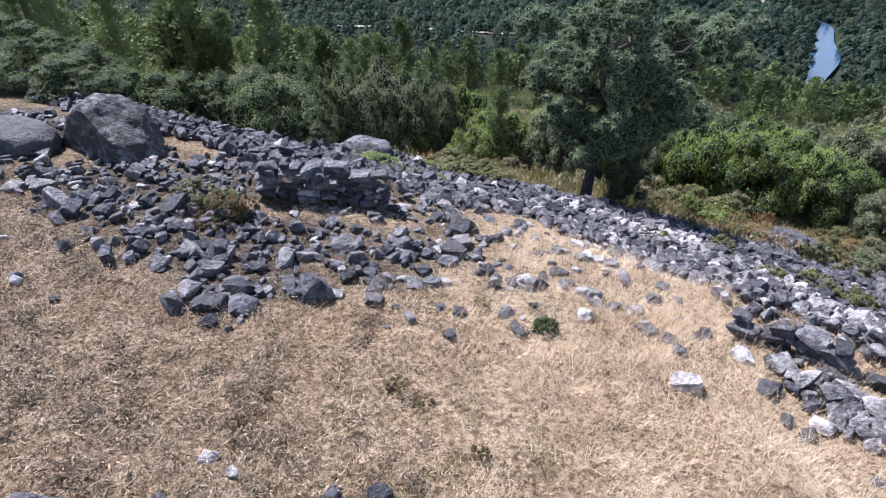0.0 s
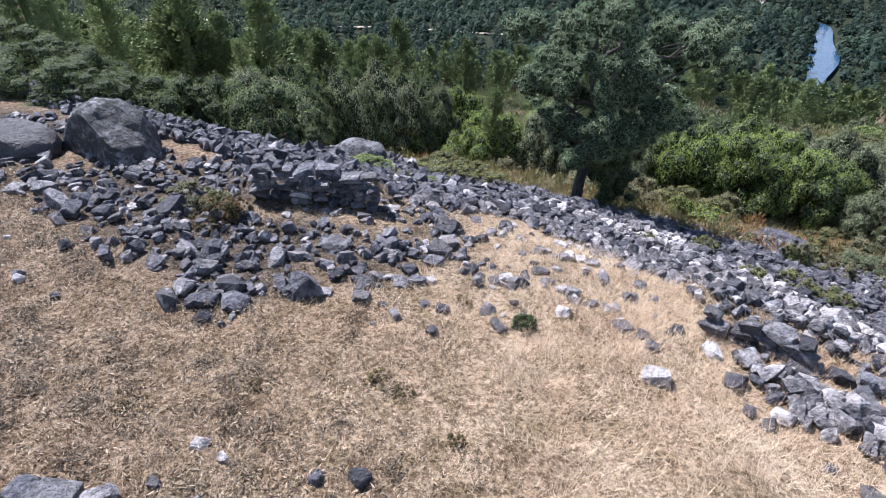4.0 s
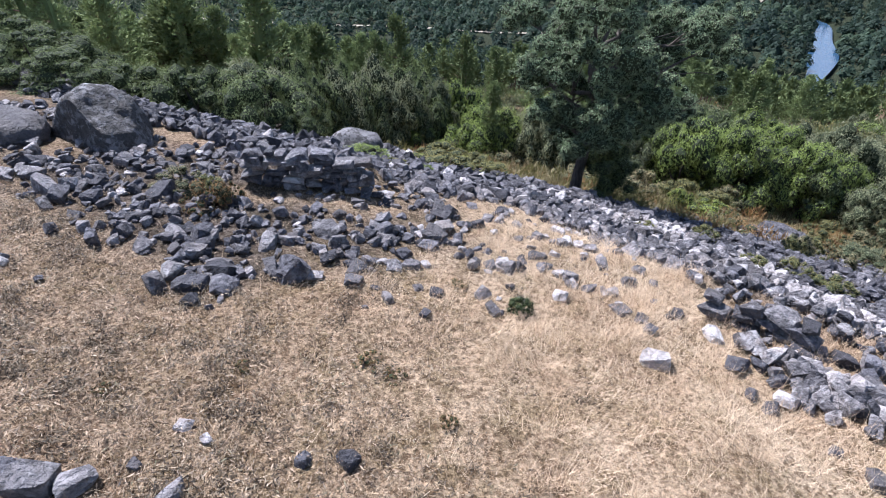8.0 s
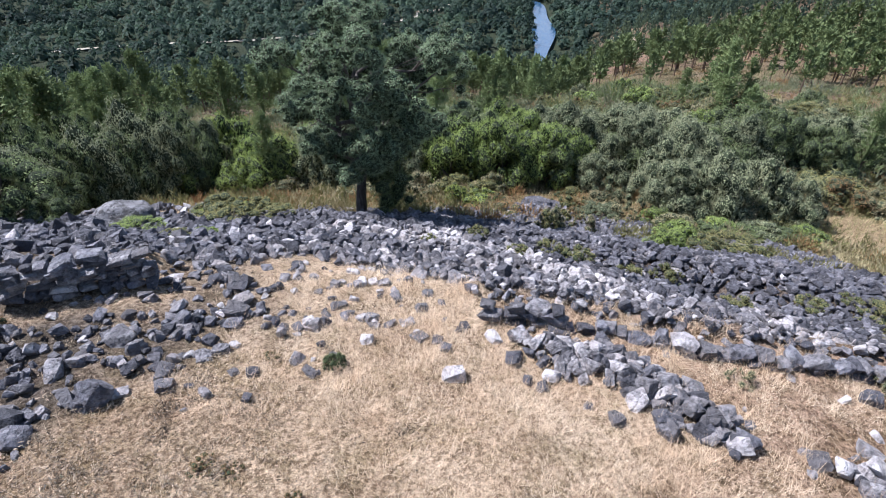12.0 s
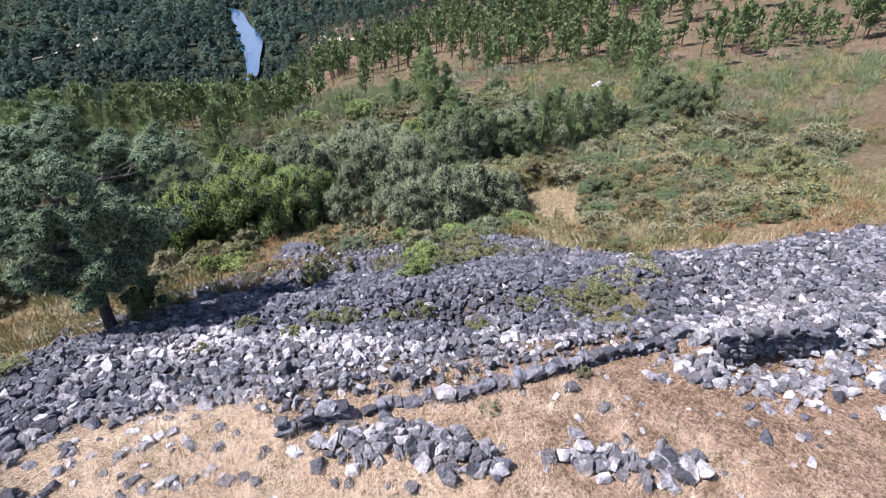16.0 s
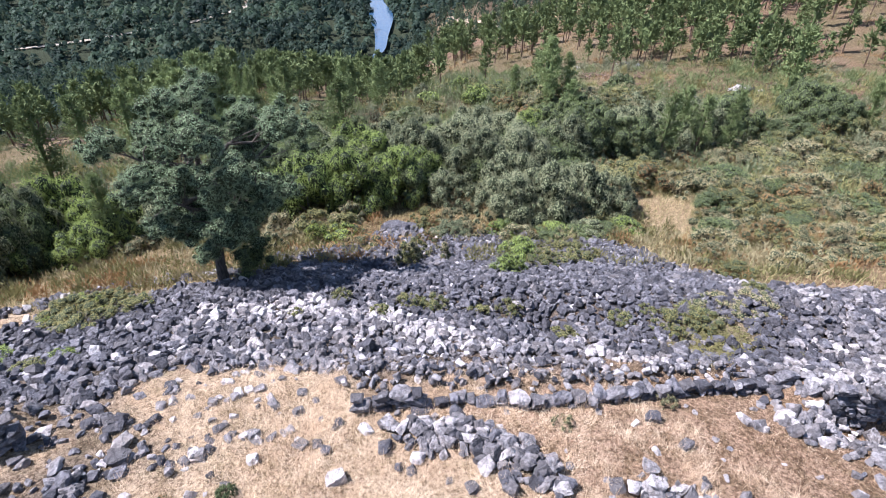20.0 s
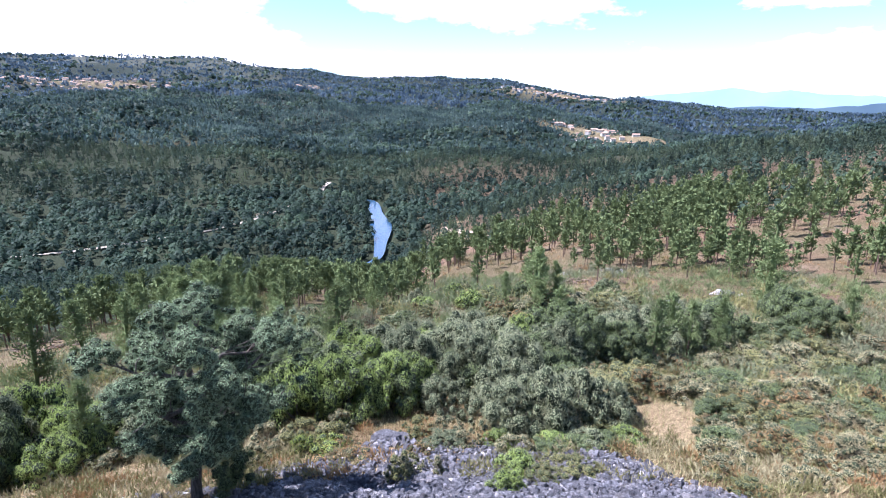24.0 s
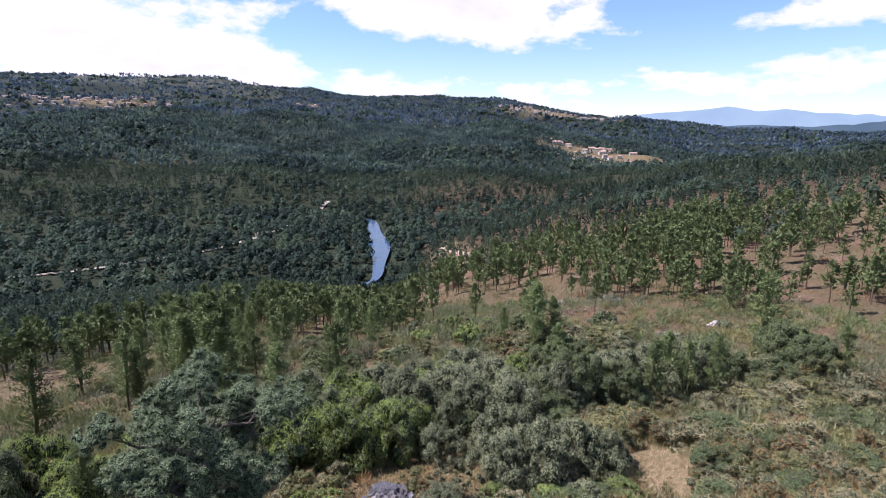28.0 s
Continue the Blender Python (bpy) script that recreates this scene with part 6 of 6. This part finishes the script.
low_growth("dry_weeds", _x, _y, rng.uniform(0.07, 0.16, len(_x)), rng.uniform(0.03, 0.14, len(_x)), 11, 0.16, m_weed, "low withered brown and grey-green weeds")
_x, _y = rng.uniform(-11, 3.5, 6400), rng.uniform(-1, 9.2, 6400)
_w = np.clip((2.2 - _x - 0.32 * _y) / 2.5, 0.06, 1) * np.clip(0.16 + 2.0 * value_noise(_x, _y, 0.42, 99, 2) + 0.5 * value_noise(_x, _y, 1.6, 100, 2), 0, 1) * (1 - heap_share(_x, _y) * 0.8)
_k = rng.uniform(0, 1, len(_x)) < _w
_x, _y = _x[_k], _y[_k]
low_growth("weed_clumps", _x, _y, rng.uniform(0.07, 0.19, len(_x)), rng.uniform(0.06, 0.19, len(_x)), 60, 0.14, m_clump, "dark olive-brown clumps of drying herbs")


_x, _y = 13.5 + rng.normal(0, 0.75, 420), 2.7 + rng.normal(0, 0.62, 420)
low_growth("rampart_weeds", _x, _y, rng.uniform(0.08, 0.2, len(_x)), rng.uniform(0.06, 0.22, len(_x)), 40, 0.15, m_leaf_heath, "low olive weeds growing over the rampart stones")


def tufts(name, x0, x1, y0, y1, clumps, per, long, material, label, side):
    """Clumps of longer dry blades."""
    cx, cy = rng.uniform(x0, x1, clumps), rng.uniform(y0, y1, clumps)
    keep = (rubble_share(cx, cy) + heap_share(cx, cy) < 0.35) & ((cx + 0.32 * cy - 1.6) * side > rng.uniform(-1, 1, clumps))
    cx, cy = cx[keep], cy[keep]
    x, y = np.repeat(cx, per), np.repeat(cy, per)
    reach = np.repeat(rng.uniform(0.04, 0.14, len(cx)), per)
    x, y = x + rng.normal(0, 1, len(x)) * reach, y + rng.normal(0, 1, len(x)) * reach
    grass(name, x, y, rng.uniform(0.5, 1.0, len(x)) * long, rng.uniform(0.002, 0.0055, len(x)), np.clip(rng.normal(0.78, 0.25, len(x)), 0.1, 0.99), material, label)


tufts("straw_tufts", -1.5, 9, -3, 8.4, 1000, 60, 0.40, m_straw, "standing tufts of bleached dry grass", 1)
tufts("brown_tufts", -10, 4, -1, 8.5, 700, 45, 0.20, m_weed, "withered brown tufts between low weeds", -1)
_x, _y, _r = polar_scatter(12, 46, -42, 94, 190000)
_u = OUT[0] * _x + OUT[1] * _y
_k = (_u > 13) & (rng.uniform(0, 1, len(_x)) > rubble_share(_x, _y) * 1.1) & (value_noise(_x, _y, 6, 93, 2) > rng.uniform(-0.9, 0.3, len(_x)))
_x, _y = _x[_k], _y[_k]
grass("heath_grass", _x, _y, rng.uniform(0.12, 0.42, len(_x)), rng.uniform(0.014, 0.032, len(_x)), rng.uniform(0.1, 0.85, len(_x)), m_heath_grass, "rough green and tan heath grass")
for _name, _mat, _seed, _label in (("heather", m_leaf_heath, 95, "yellow-green heather cushions on the slope"), ("dry_heather", m_leaf_grey, 96, "grey half-dry heather on the slope"), ("bracken", m_dry, 97, "rust-brown dry bracken")):
    for _r0, _r1, _n, _per, _leaf in ((15, 48, 1700, 174, 0.115), (48, 150, 1500, 90, 0.15)):
        _x, _y, _r = polar_scatter(_r0, _r1, -44, 96, _n // 3 if _seed == 97 or _seed == 96 and _r0 == 48 else _n)
        _u = OUT[0] * _x + OUT[1] * _y
        _k = (_u > 15.2) & (rng.uniform(0, 1, len(_x)) > rubble_share(_x, _y) * 1.05) & (value_noise(_x, _y, 9, _seed, 2) > rng.uniform(-0.55, 0.15, len(_x)))
        _k &= (_r < 26) | (_r > 36) | (np.abs(np.degrees(np.arctan2(_x, _y)) - 68) > 5) | (rng.uniform(0, 1, len(_x)) < 0.25)
        _x, _y, _r = _x[_k], _y[_k], _r[_k]
        shrubs(_name, _x, _y, rng.uniform(0.45, 1.2, len(_x)) * (1 + _r / 160), rng.uniform(0.3, 0.95, len(_x)) * (1 + _r / 120), _per, _leaf, _mat, _label)


for _name, _mat, _n, _label in (("undergrowth", m_leaf_dark, 1800, "dark evergreen undergrowth below the young pines"), ("brushwood", m_leaf_silver, 1900, "olive-green brushwood behind the thicket"), ("young_broom", m_leaf_heath, 700, "yellow-green broom among the young pines")):
    _x, _y, _r = polar_scatter(41, 100, -30, 92, _n)
    _t = np.degrees(np.arctan2(_x, _y))
    _k = (field_share(_x, _y) < 0.6) & (value_noise(_x, _y, 16, len(_name), 2) > rng.uniform(-0.85, 0.15, len(_x)) + 0.5 * (_r > 68))
    _x, _y, _r = _x[_k], _y[_k], _r[_k]
    shrubs(_name, _x, _y, rng.uniform(0.9, 2.4, len(_x)), rng.uniform(0.8, 2.4, len(_x)), 132, 0.21, _mat, _label)

# ---- houses of the valley ----
def house_meshes(wide, deep, high, wall, top=m_roof):
    bm = bmesh.new()
    bmesh.ops.create_cube(bm, size=1.0, matrix=Matrix.Translation((0, 0, high / 2 - 1)) @ Matrix.Diagonal((wide, deep, high + 2, 1)))
    me = bpy.data.meshes.new("wall")
    bm.to_mesh(me)
    bm.free()
    me.materials.append(wall)
    w, d, e, t = wide / 2 + 0.5, deep / 2 + 0.5, high - 0.1, deep * 0.24
    v = [(-w, -d, e), (w, -d, e), (w, d, e), (-w, d, e), (-w, 0, e + t), (w, 0, e + t), (-w, -d, e + 0.25), (w, -d, e + 0.25), (w, d, e + 0.25), (-w, d, e + 0.25), (-w, 0, e + t + 0.25), (w, 0, e + t + 0.25)]
    bm = bmesh.new()
    q = [bm.verts.new(p) for p in v]
    for f in ((0, 1, 5, 4), (2, 3, 4, 5), (6, 7, 11, 10), (8, 9, 10, 11), (0, 1, 7, 6), (2, 3, 9, 8), (0, 4, 10, 6), (3, 4, 10, 9), (1, 5, 11, 7), (2, 5, 11, 8), (0, 1, 2, 3)):
        bm.faces.new([q[i] for i in f])
    bmesh.ops.recalc_face_normals(bm, faces=bm.faces)
    roof = bpy.data.meshes.new("roof")
    bm.to_mesh(roof)
    bm.free()
    roof.materials.append(top)
    bm = bmesh.new()
    bmesh.ops.create_cube(bm, size=1.0, matrix=Matrix.Diagonal((1.3, 0.12, 1.4, 1)))
    pane = bpy.data.meshes.new("window")
    bm.to_mesh(pane)
    bm.free()
    pane.materials.append(m_pane)
    return me, roof, pane, wide, deep, high


HOUSES = [house_meshes(12, 9, 6, m_plaster), house_meshes(9, 8, 5.5, m_plaster_warm), house_meshes(15, 9, 4, m_plaster), house_meshes(10, 9, 7, m_plaster), house_meshes(11, 7, 4, m_plaster, m_plaster_warm)]


def house(x, y, kind, turn, label):
    wall, roof, pane, wide, deep, high = HOUSES[kind]
    ob = thing("house", x, y, ground_z(x, y), label, "house", "houses of the valley", turn=turn, size=rng.uniform(0.7, 1.15))
    part("wall", wall, None, ob)
    part("roof", roof, None, ob)
    for k in (-0.28, 0.28):
        part("window", pane, None, ob).location = (wide * k, -deep / 2, high * 0.55)


for _t0, _t1, _r0, _r1, _n in ((2.5, 15.2, 2120, 2420, 110), (51.5, 60, 1130, 1400, 60), (46.5, 57.5, 2640, 2880, 80), (66, 72, 1650, 1750, 8), (25.2, 28.5, 2480, 2560, 8)):
    for _i in range(_n):
        _x, _y = polar(rng.uniform(_t0, _t1), rng.uniform(_r0, _r1))
        house(_x, _y, int(rng.integers(0, 4)), rng.uniform(-25, 25) - math.degrees(math.atan2(_x, _y)), "village house with pale walls and a tiled roof")
_x, _y = polar(22.4, 436)
house(_x, _y, 4, 10, "long white house among the trees by the river")
